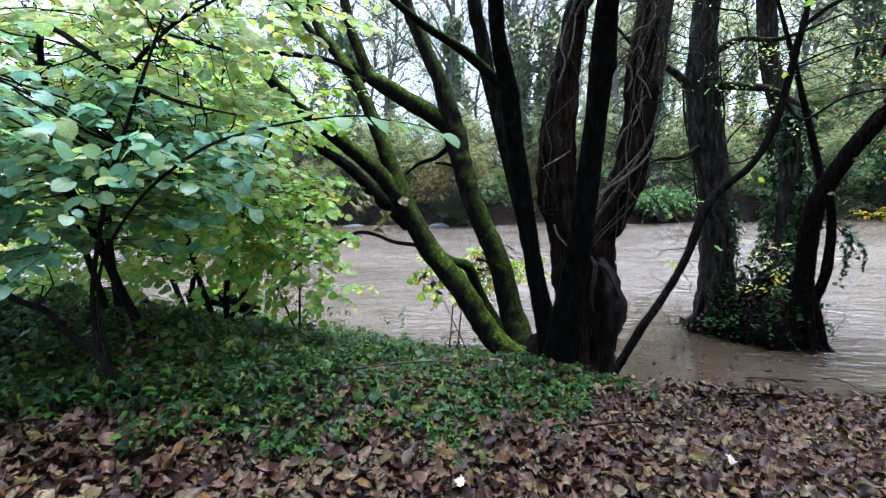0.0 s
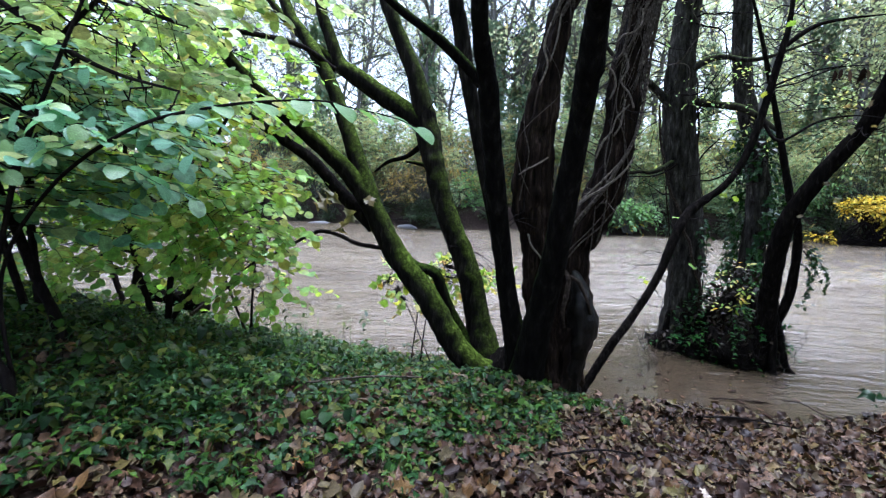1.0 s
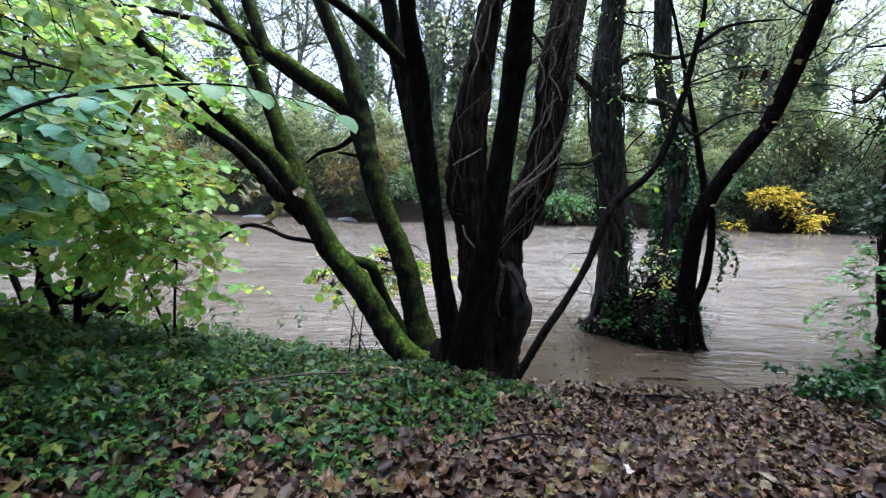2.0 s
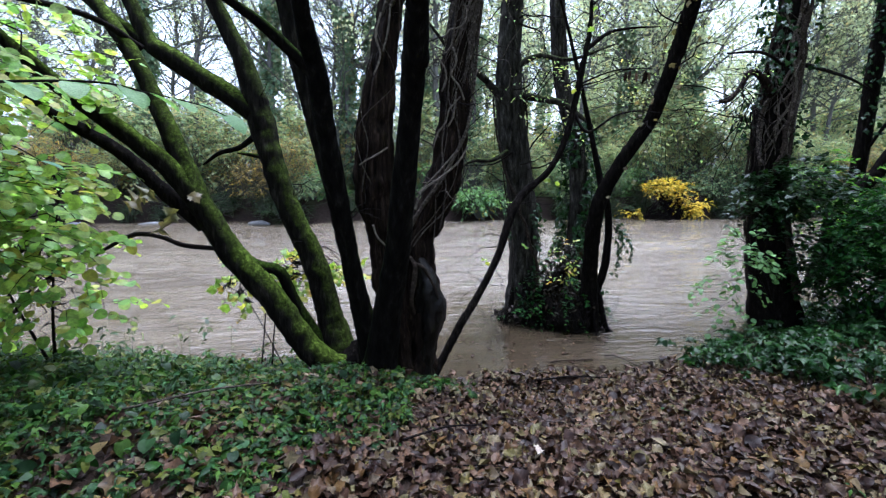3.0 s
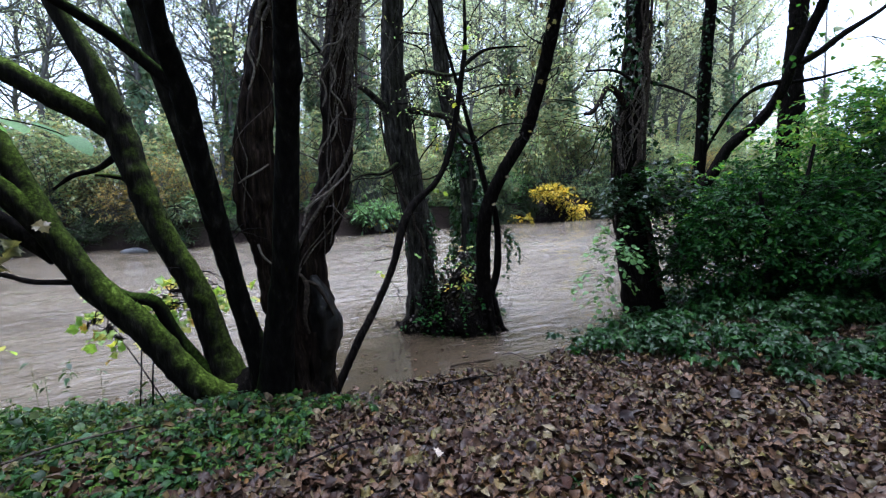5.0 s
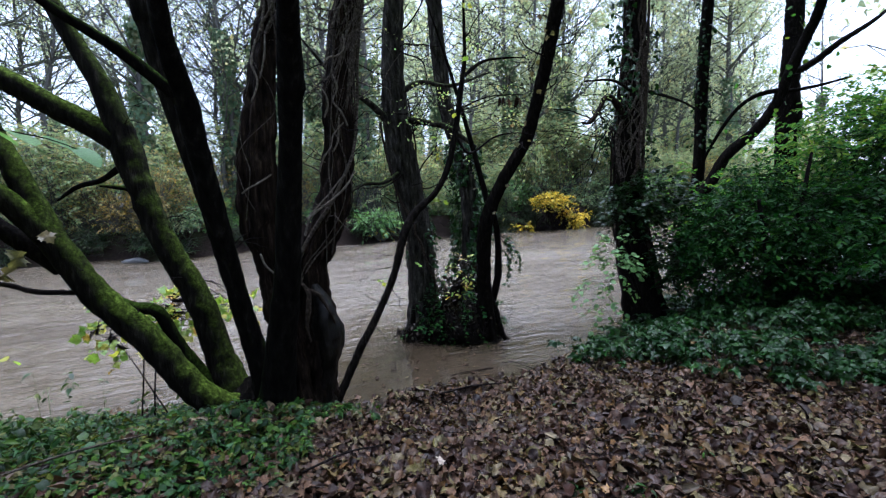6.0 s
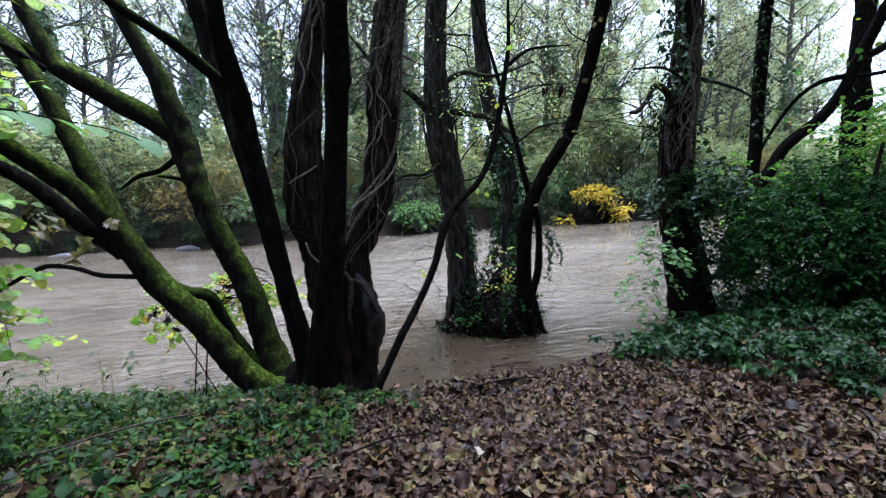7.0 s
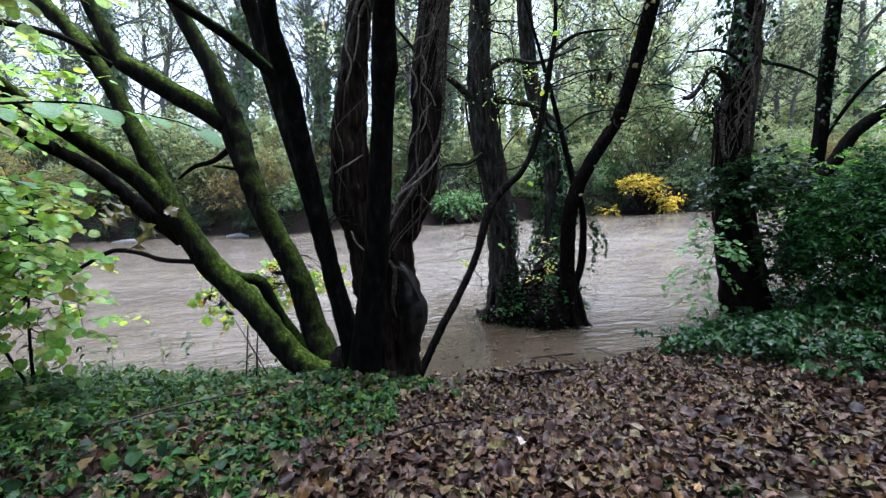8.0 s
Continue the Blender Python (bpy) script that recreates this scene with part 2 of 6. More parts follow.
def soil_material():
    m, n, l, p = material("wet_leafy_soil")
    a, b, c = texture(n, l, 0.9, 4), texture(n, l, 14.0, 8, 0.7), texture(n, l, 70.0, 4, 0.7)
    r = ramp(n, [(0.3, (0.007, 0.005, 0.004)), (0.5, (0.017, 0.011, 0.008)), (0.72, (0.036, 0.026, 0.019))])
    l.new(b.outputs["Fac"], r.inputs["Fac"])
    g = ramp(n, [(0.55, (0, 0, 0)), (0.75, (0.5, 0.5, 0.5))])
    l.new(a.outputs["Fac"], g.inputs["Fac"])
    l.new(mixed(n, l, g.outputs["Color"], r.outputs["Color"], (0.03, 0.045, 0.014)), p.inputs["Base Color"])
    p.inputs["Roughness"].default_value = 0.6
    p.inputs["Specular IOR Level"].default_value = 0.06
    bumped(n, l, c.outputs["Fac"], p, 0.8, 0.02)
    return m


def water_material():
    """Silty, opaque flood water that runs along x; foam where it breaks. Slack water carries dark reflections in its
    colour.
    """
    m, n, l, p = material("muddy_flood_water")
    big = texture(n, l, 1.0, 5, 0.6, (0.25, 1.1, 1))
    fine = texture(n, l, 1.0, 5, 0.6, (1.3, 5.2, 1))
    tiny = texture(n, l, 1.0, 3, 0.5, (5.0, 17.0, 1))
    foam = texture(n, l, 1.0, 6, 0.75, (1.8, 9.0, 1))
    spot = texture(n, l, 1.0, 3, 0.5, (0.12, 0.45, 1))
    r = ramp(n, [(0.3, (0.045, 0.034, 0.0195)), (0.55, (0.070, 0.056, 0.035)), (0.8, (0.105, 0.088, 0.060))])
    l.new(big.outputs["Fac"], r.inputs["Fac"])
    fm = n.new("ShaderNodeMath")
    fm.operation = "MULTIPLY"
    l.new(foam.outputs["Fac"], fm.inputs[0])
    l.new(spot.outputs["Fac"], fm.inputs[1])
    fr = ramp(n, [(0.385, (0, 0, 0)), (0.45, (0.7, 0.7, 0.7))])
    l.new(fm.outputs[0], fr.inputs["Fac"])
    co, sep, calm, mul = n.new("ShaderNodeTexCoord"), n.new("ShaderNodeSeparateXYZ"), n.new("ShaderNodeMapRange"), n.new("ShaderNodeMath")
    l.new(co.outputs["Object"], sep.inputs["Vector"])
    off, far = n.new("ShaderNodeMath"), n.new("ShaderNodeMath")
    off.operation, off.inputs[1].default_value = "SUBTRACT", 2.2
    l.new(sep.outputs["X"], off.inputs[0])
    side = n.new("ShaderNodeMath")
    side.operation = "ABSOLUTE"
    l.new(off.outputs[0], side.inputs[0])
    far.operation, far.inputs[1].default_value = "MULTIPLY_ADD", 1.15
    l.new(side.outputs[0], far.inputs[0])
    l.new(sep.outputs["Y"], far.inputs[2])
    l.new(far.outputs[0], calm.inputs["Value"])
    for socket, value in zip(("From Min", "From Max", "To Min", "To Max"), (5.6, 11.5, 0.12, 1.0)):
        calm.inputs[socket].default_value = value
    # muddy shallows, with the base colour darkened to stand for tree reflections
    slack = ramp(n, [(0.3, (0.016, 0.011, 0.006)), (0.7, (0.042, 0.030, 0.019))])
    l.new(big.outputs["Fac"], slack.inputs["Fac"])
    water_tone = mixed(n, l, calm.outputs["Result"], slack.outputs["Color"], r.outputs["Color"])
    l.new(mixed(n, l, fr.outputs["Color"], water_tone, (0.50, 0.47, 0.44)), p.inputs["Base Color"])
    p.inputs["Roughness"].default_value = 0.07
    p.inputs["IOR"].default_value = 1.33
    s1 = n.new("ShaderNodeMath")
    s1.operation, s1.inputs[1].default_value = "MULTIPLY_ADD", 0.2
    l.new(tiny.outputs["Fac"], s1.inputs[0])
    l.new(fine.outputs["Fac"], s1.inputs[2])
    mul.operation = "MULTIPLY"
    l.new(s1.outputs[0], mul.inputs[0])
    l.new(calm.outputs["Result"], mul.inputs[1])
    bumped(n, l, mul.outputs[0], p, 0.85, 0.20)
    return m


def stone_material():
    m, n, l, p = material("wet_grey_stone")
    a = texture(n, l, 18.0, 8, 0.7)
    r = ramp(n, [(0.3, (0.05, 0.05, 0.048)), (0.7, (0.16, 0.16, 0.155))])
    l.new(a.outputs["Fac"], r.inputs["Fac"])
    l.new(r.outputs["Color"], p.inputs["Base Color"])
    p.inputs["Roughness"].default_value = 0.4
    bumped(n, l, a.outputs["Fac"], p, 0.6, 0.02)
    return m


SOIL, WATER, STONE = soil_material(), water_material(), stone_material()


# ---------------------------------------------------------------- geometry helpers
def mesh_of(name, verts, faces, mat, uvs=None, smooth=True):
    """A mesh from an array of vertices and arrays of faces, each of one size."""
    me = bpy.data.meshes.new(name)
    verts = np.asarray(verts, np.float32)
    faces = [np.asarray(f, np.int32) for f in (faces if isinstance(faces, list) else [faces]) if len(f)]
    sizes = np.concatenate([np.full(len(f), f.shape[1], np.int32) for f in faces])
    flat_faces = np.concatenate([f.ravel() for f in faces])
    me.vertices.add(len(verts))
    me.vertices.foreach_set("co", verts.ravel())
    me.loops.add(len(flat_faces))
    me.loops.foreach_set("vertex_index", flat_faces)
    me.polygons.add(len(sizes))
    me.polygons.foreach_set("loop_start", np.r_[0, np.cumsum(sizes)[:-1]].astype(np.int32))
    if smooth:
        me.polygons.foreach_set("use_smooth", np.ones(len(sizes), bool))
    if uvs is not None:
        me.uv_layers.new(name="UVMap").data.foreach_set("uv", np.asarray(uvs, np.float32)[flat_faces].ravel())
    me.materials.append(mat)
    me.update(calc_edges=True)
    return me


def thing(name, label, category, at=(0, 0, 0), group="", kind=""):
    ob = new(name)
    ob.location = at
    ob.empty_display_size = 0.1
    return tagged(ob, label, category, group, kind)


def part(name, me, parent, label=""):
    """Links a mesh, made in world coordinates, under a thing or a part."""
    ob = new(name, me)
    ob.parent = parent
    base = parent.location if parent.parent is None else parent.parent.location
    if parent.type == "EMPTY":
        ob.location = -base
    if name in ("brushwood", "branchwork", "cane_tangle", "foliage", "withered_foliage", "crown", "ivy_leaves", "trailing_leaves"):
        tagged(ob, kind="stuff")
    return tagged(ob, label)


def glide(points, step):
    """A smooth line through points of any number of columns, about step apart."""
    p = np.asarray(points, float)
    q = np.vstack([2 * p[0] - p[1], p, 2 * p[-1] - p[-2]])
    out = []
    for i in range(1, len(q) - 2):
        n = max(2, int(np.linalg.norm(q[i + 1, :3] - q[i, :3]) / step))
        t = (np.arange(n) / n)[:, None]
        a, b, c, d = q[i - 1], q[i], q[i + 1], q[i + 2]
        out.append(0.5 * (2 * b + (c - a) * t + (2 * a - 5 * b + 4 * c - d) * t**2 + (3 * b - a - 3 * c + d) * t**3))
    out.append(q[-2][None])
    r = np.vstack(out)
    r[:, 3:] = np.maximum(r[:, 3:], 0.002)
    return r


def tube(points, sides=12, step=0.05, rough=0.08, flutes=0.0, lobes=5, twist=1.5, seed=0.0, freq=9.0, ringed=0.35):
    """A limb along points (x, y, z, radius), with lumps and flutes in its bark."""
    line = glide(points, step)
    c, r = line[:, :3], line[:, 3]
    t = np.gradient(c, axis=0)
    t /= np.linalg.norm(t, axis=1)[:, None] + 1e-9
    u = np.cross(t[0], (0.31, 0.77, 0.12))
    rings, ang = [], np.arange(sides) * 2 * math.pi / sides
    length = 0.0
    for i in range(len(c)):
        u = u - t[i] * (u @ t[i])
        u /= np.linalg.norm(u) + 1e-9
        v = np.cross(t[i], u)
        if i:
            length += np.linalg.norm(c[i] - c[i - 1])
        way = np.cos(ang)[:, None] * u + np.sin(ang)[:, None] * v
        k = np.ones(sides)
        if flutes:
            k += flutes * np.sin(lobes * ang + twist * length + seed) + 0.5 * flutes * np.sin((lobes + 3) * ang - 2 * twist * length)
        if rough:
            k += rough * np.array([noise.noise(Vector((c[i] + w * r[i]) * freq) + Vector((seed, 0, 0))) + 0.6 * noise.noise(Vector((c[i] + w * r[i]) * freq * 2.7)) for w in way])
            k += ringed * rough * noise.noise(Vector((length * 14.0, seed, 3.0)))
        rings.append(c[i] + way * (r[i] * k)[:, None])
    verts = np.vstack(rings)
    n, a = len(c), np.arange(sides)
    b = (a + 1) % sides
    quads = np.vstack([np.stack([i * sides + a, i * sides + b, (i + 1) * sides + b, (i + 1) * sides + a], 1) for i in range(n - 1)])
    verts = np.vstack([verts, c[-1:] + t[-1:] * r[-1], c[:1]])
    caps = np.vstack([np.stack([(n - 1) * sides + a, (n - 1) * sides + b, np.full(sides, n * sides)], 1), np.stack([b, a, np.full(sides, n * sides + 1)], 1)])
    return verts, [quads, caps]


def joined(pieces):
    verts, faces, base = [], {}, 0
    for v, fs in pieces:
        verts.append(v)
        for f in fs:
            if len(f):
                faces.setdefault(f.shape[1], []).append(f + base)
        base += len(v)
    return np.vstack(verts), [np.vstack(f) for f in faces.values()]


def thin_tubes(lines, r0, r1, sides=3):
    """Many thin stems at once: lines is an array (stems, points, 3)."""
    n, k, _ = lines.shape
    d = lines[:, -1] - lines[:, 0]
    d /= np.linalg.norm(d, axis=1)[:, None] + 1e-9
    ref = np.where(np.abs(d[:, 2:3]) > 0.8, np.array([[1.0, 0, 0]]), np.array([[0, 0, 1.0]]))
    u = np.cross(d, ref)
    u /= np.linalg.norm(u, axis=1)[:, None] + 1e-9
    v = np.cross(d, u)
    r = np.asarray(r0).reshape(-1, 1) * (1 - np.linspace(0, 1, k)) + np.asarray(r1).reshape(-1, 1) * np.linspace(0, 1, k)
    r = np.broadcast_to(r, (n, k))
    ang = np.arange(sides) * 2 * math.pi / sides
    way = np.cos(ang)[None, :, None] * u[:, None] + np.sin(ang)[None, :, None] * v[:, None]
    verts = lines[:, :, None] + r[:, :, None, None] * way[:, None]
    a = np.arange(sides)
    b = (a + 1) % sides
    ring = np.stack([a, b, b + sides, a + sides], 1)
    one = np.vstack([ring + i * sides for i in range(k - 1)])
    faces = (one[None] + (np.arange(n) * k * sides)[:, None, None]).reshape(-1, 4)
    return verts.reshape(-1, 3), [faces]


# leaf blades: x across, y along from the stalk, z up; and their faces
def blade(outline, fold=0.12, droop=0.10):
    """A blade from the right half of its outline, folded at the midrib; the midrib has a point for each pair."""
    right = np.array(outline, float)
    n = len(right)
    mid = np.stack([np.zeros(n), right[:, 1] * 0.98 + 0.01], 1)
    xy = np.vstack([right, mid, right * (-1, 1)])
    z = fold * np.abs(xy[:, 0]) - droop * xy[:, 1] ** 2
    faces = []
    for i in range(n - 1):
        faces += [(n + i, i, i + 1, n + i + 1), (2 * n + i, n + i, n + i + 1, 2 * n + i + 1)]
    return np.column_stack([xy, z]), np.array(faces), xy


ROUND_LEAF = blade([(0.02, 0.03), (0.20, 0.01), (0.38, 0.16), (0.45, 0.42), (0.42, 0.66), (0.28, 0.85), (0.01, 1.0)], 0.09, 0.26)
OVAL_LEAF = blade([(0.02, 0.0), (0.22, 0.3), (0.20, 0.65), (0.02, 1.0)], 0.2, 0.18)


def halves(outline, fold=0.25, droop=0.15):
    """A simple blade of two halves, folded at the midrib, each one face."""
    right = np.array(outline, float)
    xy = np.vstack([[(0, 0)], right, [(0, 1)], (right * (-1, 1))[::-1]])
    z = fold * np.abs(xy[:, 0]) - droop * xy[:, 1] ** 2
    k = len(right)
    return np.column_stack([xy, z]), np.array([tuple(range(k + 2)), (0, *range(k + 1, 2 * k + 2))]), xy


KITE_LEAF = halves([(0.33, 0.42)])
BROAD_LEAF = halves([(0.24, 0.2), (0.24, 0.62)], 0.3, 0.2)


def lobed(outline, cup=0.15):
    """A lobed blade: a fan from the middle of the blade round its outline."""
    right = np.array(outline, float)
    ring = np.vstack([right, (right * (-1, 1))[::-1][1:-1]])
    xy = np.vstack([[(0, 0.38)], ring])
    z = cup * ((xy[:, 0]) ** 2 + (xy[:, 1] - 0.38) ** 2) * np.sin(3 * np.arctan2(xy[:, 1] - 0.38, xy[:, 0]) + 0.7)
    k = len(ring)
    faces = np.array([(0, 1 + i, 1 + (i + 1) % k) for i in range(k)])
    return np.column_stack([xy, z]), faces, xy


MAPLE_FINE = lobed([(0, 0.0), (0.12, 0.03), (0.34, 0.0), (0.31, 0.15), (0.52, 0.22), (0.46, 0.35), (0.60, 0.56), (0.42, 0.53), (0.29, 0.60), (0.31, 0.76), (0.15, 0.78), (0, 1.0)], 0.5)
IVY_SMALL = lobed([(0, 0.05), (0.44, 0.10), (0.22, 0.52), (0, 1.0)], 0.35)
LITTER_LEAF = lobed([(0, 0.02), (0.30, 0.03), (0.44, 0.26), (0.50, 0.52), (0.30, 0.74), (0, 0.98)], 0.7)
IVY_LEAF = lobed([(0, 0.06), (0.22, -0.04), (0.46, 0.16), (0.30, 0.44), (0.16, 0.62), (0, 1.0)], 0.35)


def unit(a):
    return a / (np.linalg.norm(a, axis=-1, keepdims=True) + 1e-9)


def leaves(name, blade_kind, pos, along, up, size, mat, rng, curl=1.0):
    """One mesh of many blades: places, directions, upper sides and lengths."""
    tv, tf, tuv = blade_kind
    pos, along = np.asarray(pos), unit(np.asarray(along))
    side = unit(np.cross(along, up))
    nor = np.cross(side, along)
    n, k = len(pos), len(tv)
    z = tv[None, :, 2] * (curl * rng.uniform(0.3, 1.8, (n, 1)))
    wide = rng.uniform(0.85, 1.12, (n, 1))
    size = np.broadcast_to(size, (n,))
    local = tv[None, :, 0, None] * wide[..., None] * side[:, None] + tv[None, :, 1, None] * along[:, None] + z[..., None] * nor[:, None]
    verts = (pos[:, None] + size[:, None, None] * local).reshape(-1, 3)
    faces = (tf[None] + (np.arange(n) * k)[:, None, None]).reshape(-1, tf.shape[1])
    return mesh_of(name, verts, faces, mat, np.tile(tuv, (n, 1)))


def in_ellipsoids(rng, n, balls, shell=0.45):
    """Places spread through some ellipsoids (centre, radii), thicker towards their skins, and the ways outward."""
    w = np.array([b[3] * b[4] * b[5] for b in balls])
    which = rng.choice(len(balls), n, p=w / w.sum())
    b = np.array(balls)[which]
    d = unit(rng.normal(size=(n, 3)))
    r = rng.uniform(shell**3, 1, n) ** (1 / 3)
    return b[:, :3] + d * r[:, None] * b[:, 3:6], d


def sprays(rng, starts, ways, n_leaves, twig_len, leaf_len, sag=0.25, level=0.7, face=(0, 0, 1.0)):
    """Leafy twigs: blades in two rows along each, mostly with the upper side to the sky."""
    n = len(starts)
    ways = ways.copy()
    ways[:, 2] = ways[:, 2] * (1 - level) + 0.05
    ways = unit(ways)
    ln = rng.uniform(0.6, 1.3, n) * twig_len
    t = np.linspace(0, 1, 4)
    lines = starts[:, None] + ways[:, None] * (ln[:, None] * t)[..., None]
    lines[..., 2] -= sag * ln[:, None] * t**2
    s = (np.arange(n_leaves) + 0.6) / n_leaves
    pos = starts[:, None] + ways[:, None] * (ln[:, None] * s)[..., None]
    pos[..., 2] -= sag * ln[:, None] * s**2
    side = unit(np.cross(ways, (0, 0, 1)))
    sgn = np.where(np.arange(n_leaves) % 2, 1, -1)[None, :, None] * np.where(s > 0.93, 0.1, 1)[None, :, None]
    along = 0.65 * ways[:, None] + 0.85 * sgn * side[:, None] + rng.normal(0, 0.25, (n, n_leaves, 3))
    along[..., 2] -= 0.25
    up = np.array(face) + rng.normal(0, 0.33, (n, n_leaves, 3))
    size = leaf_len * rng.uniform(0.55, 1.25, (n, n_leaves))
    return lines, pos.reshape(-1, 3), along.reshape(-1, 3), up.reshape(-1, 3), size.ravel()


def leaf_parts(parent, blade_kind, pos, along, up, size, mat, rng, name="leaf", curl=1.0, lift=None):
    """Leaves as objects of their own under a thing, on a few shared meshes."""
    kinds = [leaves(name, blade_kind, np.zeros((1, 3)), np.array([[0, 1.0, 0]]), np.array([[0, 0, 1.0]]), 1.0, mat, rng, curl) for _ in range(10)]
    along = unit(np.asarray(along, float))
    side = unit(np.cross(along, up))
    nor = np.cross(side, along)
    base = np.array(parent.location)
    for i in range(len(pos)):
        ob = new(name, kinds[i % 10])
        ob.parent = parent
        m = Matrix([[*(float(size[i]) * v for v in row), float(p)] for row, p in zip(np.stack([side[i], along[i], nor[i]], 1), pos[i] - base)] + [[0, 0, 0, 1]])
        ob.matrix_basis = m


# ---------------------------------------------------------------- ground and water
WATER_Z = -0.42
FAR_Y = 21.6


def step01(v):
    v = np.clip(v, 0, 1)
    return v * v * (3 - 2 * v)


def edge_y(x):
    """Where the near bank meets the water."""
    return np.interp(x, [-30, -8, -5, -3.2, -2, -0.4, 0.8, 1.35, 1.9, 3.1, 3.6, 4.6, 6.5, 10, 30], [8, 6.6, 6.3, 5.7, 5.45, 5.2, 4.95, 4.45, 4.25, 4.3, 4.6, 5.05, 5.9, 7.0, 9.0])


def waves(x, y, seed, n, lo, hi, squash=1.0):
    """A sum of random sine waves, about -1 to 1."""
    g = np.random.default_rng(seed)
    out = 0
    for f in np.exp(g.uniform(np.log(lo), np.log(hi), n)):
        a, p = g.uniform(0, 2 * math.pi, 2)
        out = out + np.sin(f * (np.cos(a) * x * squash + np.sin(a) * y) + p) / n**0.5
    return out


def ground_z(x, y):
    x, y = np.asarray(x, float), np.asarray(y, float)
    top = np.interp(x, [-12, -4, -1.5, 0.1, 0.7, 1.6, 2.4, 4, 6, 12], [0.72, 0.60, 0.44, 0.19, 0.07, -0.05, -0.12, -0.12, -0.06, 0.1])
    wide = np.interp(x, [-3, -1, -0.3, 0.5, 1.3, 1.9, 3.2, 4.2, 6], [3.2, 3.2, 2.8, 1.7, 1.2, 1.7, 1.7, 1.9, 2.2])
    d = edge_y(x) - y
    near = WATER_Z + (top - WATER_Z) * step01(d / wide) ** 0.85
    shelf = 0.06 * np.exp(-(((x - 2.35) / 0.8) ** 2)) * (1 + 0.35 * waves(x, y, 6, 8, 3, 12))
    near = np.where(d < 0, WATER_Z + np.maximum(0.16 * d, -1.3) + shelf * step01((d + 0.85) / 0.4), near)
    near = near + 0.02 * waves(x, y, 3, 10, 2, 9) * step01(d + 0.3)
    e = y - FAR_Y - 0.5 * waves(x, 0 * y, 5, 5, 0.15, 0.8)
    far = np.where(e < 0, WATER_Z + np.maximum(0.5 * e, -1.3), WATER_Z + 1.0 * step01(e / 0.4) + 0.9 * step01((e - 1) / 12) + 0.08 * waves(x, y, 7, 8, 0.3, 1.5) * step01(e))
    return np.where(y > 13, far, near)


def lattice(xs, ys, height):
    gx, gy = np.meshgrid(xs, ys)
    v = np.column_stack([gx.ravel(), gy.ravel(), height(gx, gy).ravel()])
    i = np.arange(len(xs) - 1)[None] + (np.arange(len(ys) - 1) * len(xs))[:, None]
    i = i.ravel()
    return v, np.stack([i, i + 1, i + 1 + len(xs), i + len(xs)], 1)


def spaced(*stretches):
    return np.unique(np.concatenate([np.linspace(a, b, n) for a, b, n in stretches]).round(4))


gv, gf = lattice(spaced((-600, -60, 12), (-60, -8, 40), (-8, 11, 180), (11, 70, 45), (70, 600, 12)), spaced((-600, -40, 10), (-40, -3, 25), (-3, 7.5, 120), (7.5, 20, 12), (20, 26, 40), (26, 60, 30), (60, 700, 14)), ground_z)
ground = new("ground", mesh_of("ground", gv, gf, SOIL))
tagged(ground, "dark wet soil of a wooded river bank", "ground", kind="structure")


def water_z(x, y):
    calm = step01((y - edge_y(x)) / 2.2) * (0.3 + 0.7 * step01((y + 1.2 * np.abs(x - 2.5) - 5.2) / 3.5))
    z = 0.028 * waves(x, y, 11, 26, 1.2, 5, 0.4) + 0.012 * waves(x, y, 12, 40, 6, 16, 0.45)
    return WATER_Z + calm * z * (1 + 0.6 * waves(x, y, 13, 6, 0.3, 1.0, 0.5))


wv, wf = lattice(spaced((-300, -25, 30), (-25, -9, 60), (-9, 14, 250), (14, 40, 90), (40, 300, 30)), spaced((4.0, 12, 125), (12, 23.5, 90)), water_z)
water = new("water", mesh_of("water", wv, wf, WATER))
tagged(water, "brown silty river in flood with ripples", "river", kind="structure")


# ---------------------------------------------------------------- many-stemmed mossy tree on the bank
def stem(name, parent, points, mat, sides=14, step=0.05, rough=0.10, seed=1.0, label="", flutes=0.0, lobes=5, twist=1.5, freq=9.0, ringed=0.35):
    v, f = tube(points, sides, step, rough, flutes, lobes, twist, seed, freq, ringed)
    return part(name, mesh_of(name, v, f, mat), parent, label)


def twigs_on(rng, points, n, length, up=0.3, r=0.006, start=0.2):
    """Bare crooked twigs that stand off a limb."""
    line = glide(points, 0.05)[:, :3]
    i = rng.integers(int(start * len(line)), len(line), n)
    d = unit(rng.normal(size=(n, 3)) + np.array([0, 0, up]))
    ln = rng.uniform(0.4, 1.3, n) * length
    t = np.linspace(0, 1, 6)
    p = line[i][:, None] + d[:, None] * (ln[:, None] * t)[..., None]
    p[:, 1:] += np.cumsum(rng.normal(0, 0.07, (n, 5, 3)), 1) * ln[:, None, None]
    fork = rng.integers(2, 5, n)
    q0 = p[np.arange(n), fork]
    d2 = unit(d + rng.normal(0, 0.6, (n, 3)))
    q = q0[:, None] + d2[:, None] * (0.5 * ln[:, None] * t)[..., None]
    q[:, 1:] += np.cumsum(rng.normal(0, 0.05, (n, 5, 3)), 1) * ln[:, None, None]
    return joined([thin_tubes(p, np.full(n, r), np.full(n, r * 0.25)), thin_tubes(q, np.full(n, r * 0.6), np.full(n, r * 0.2))])


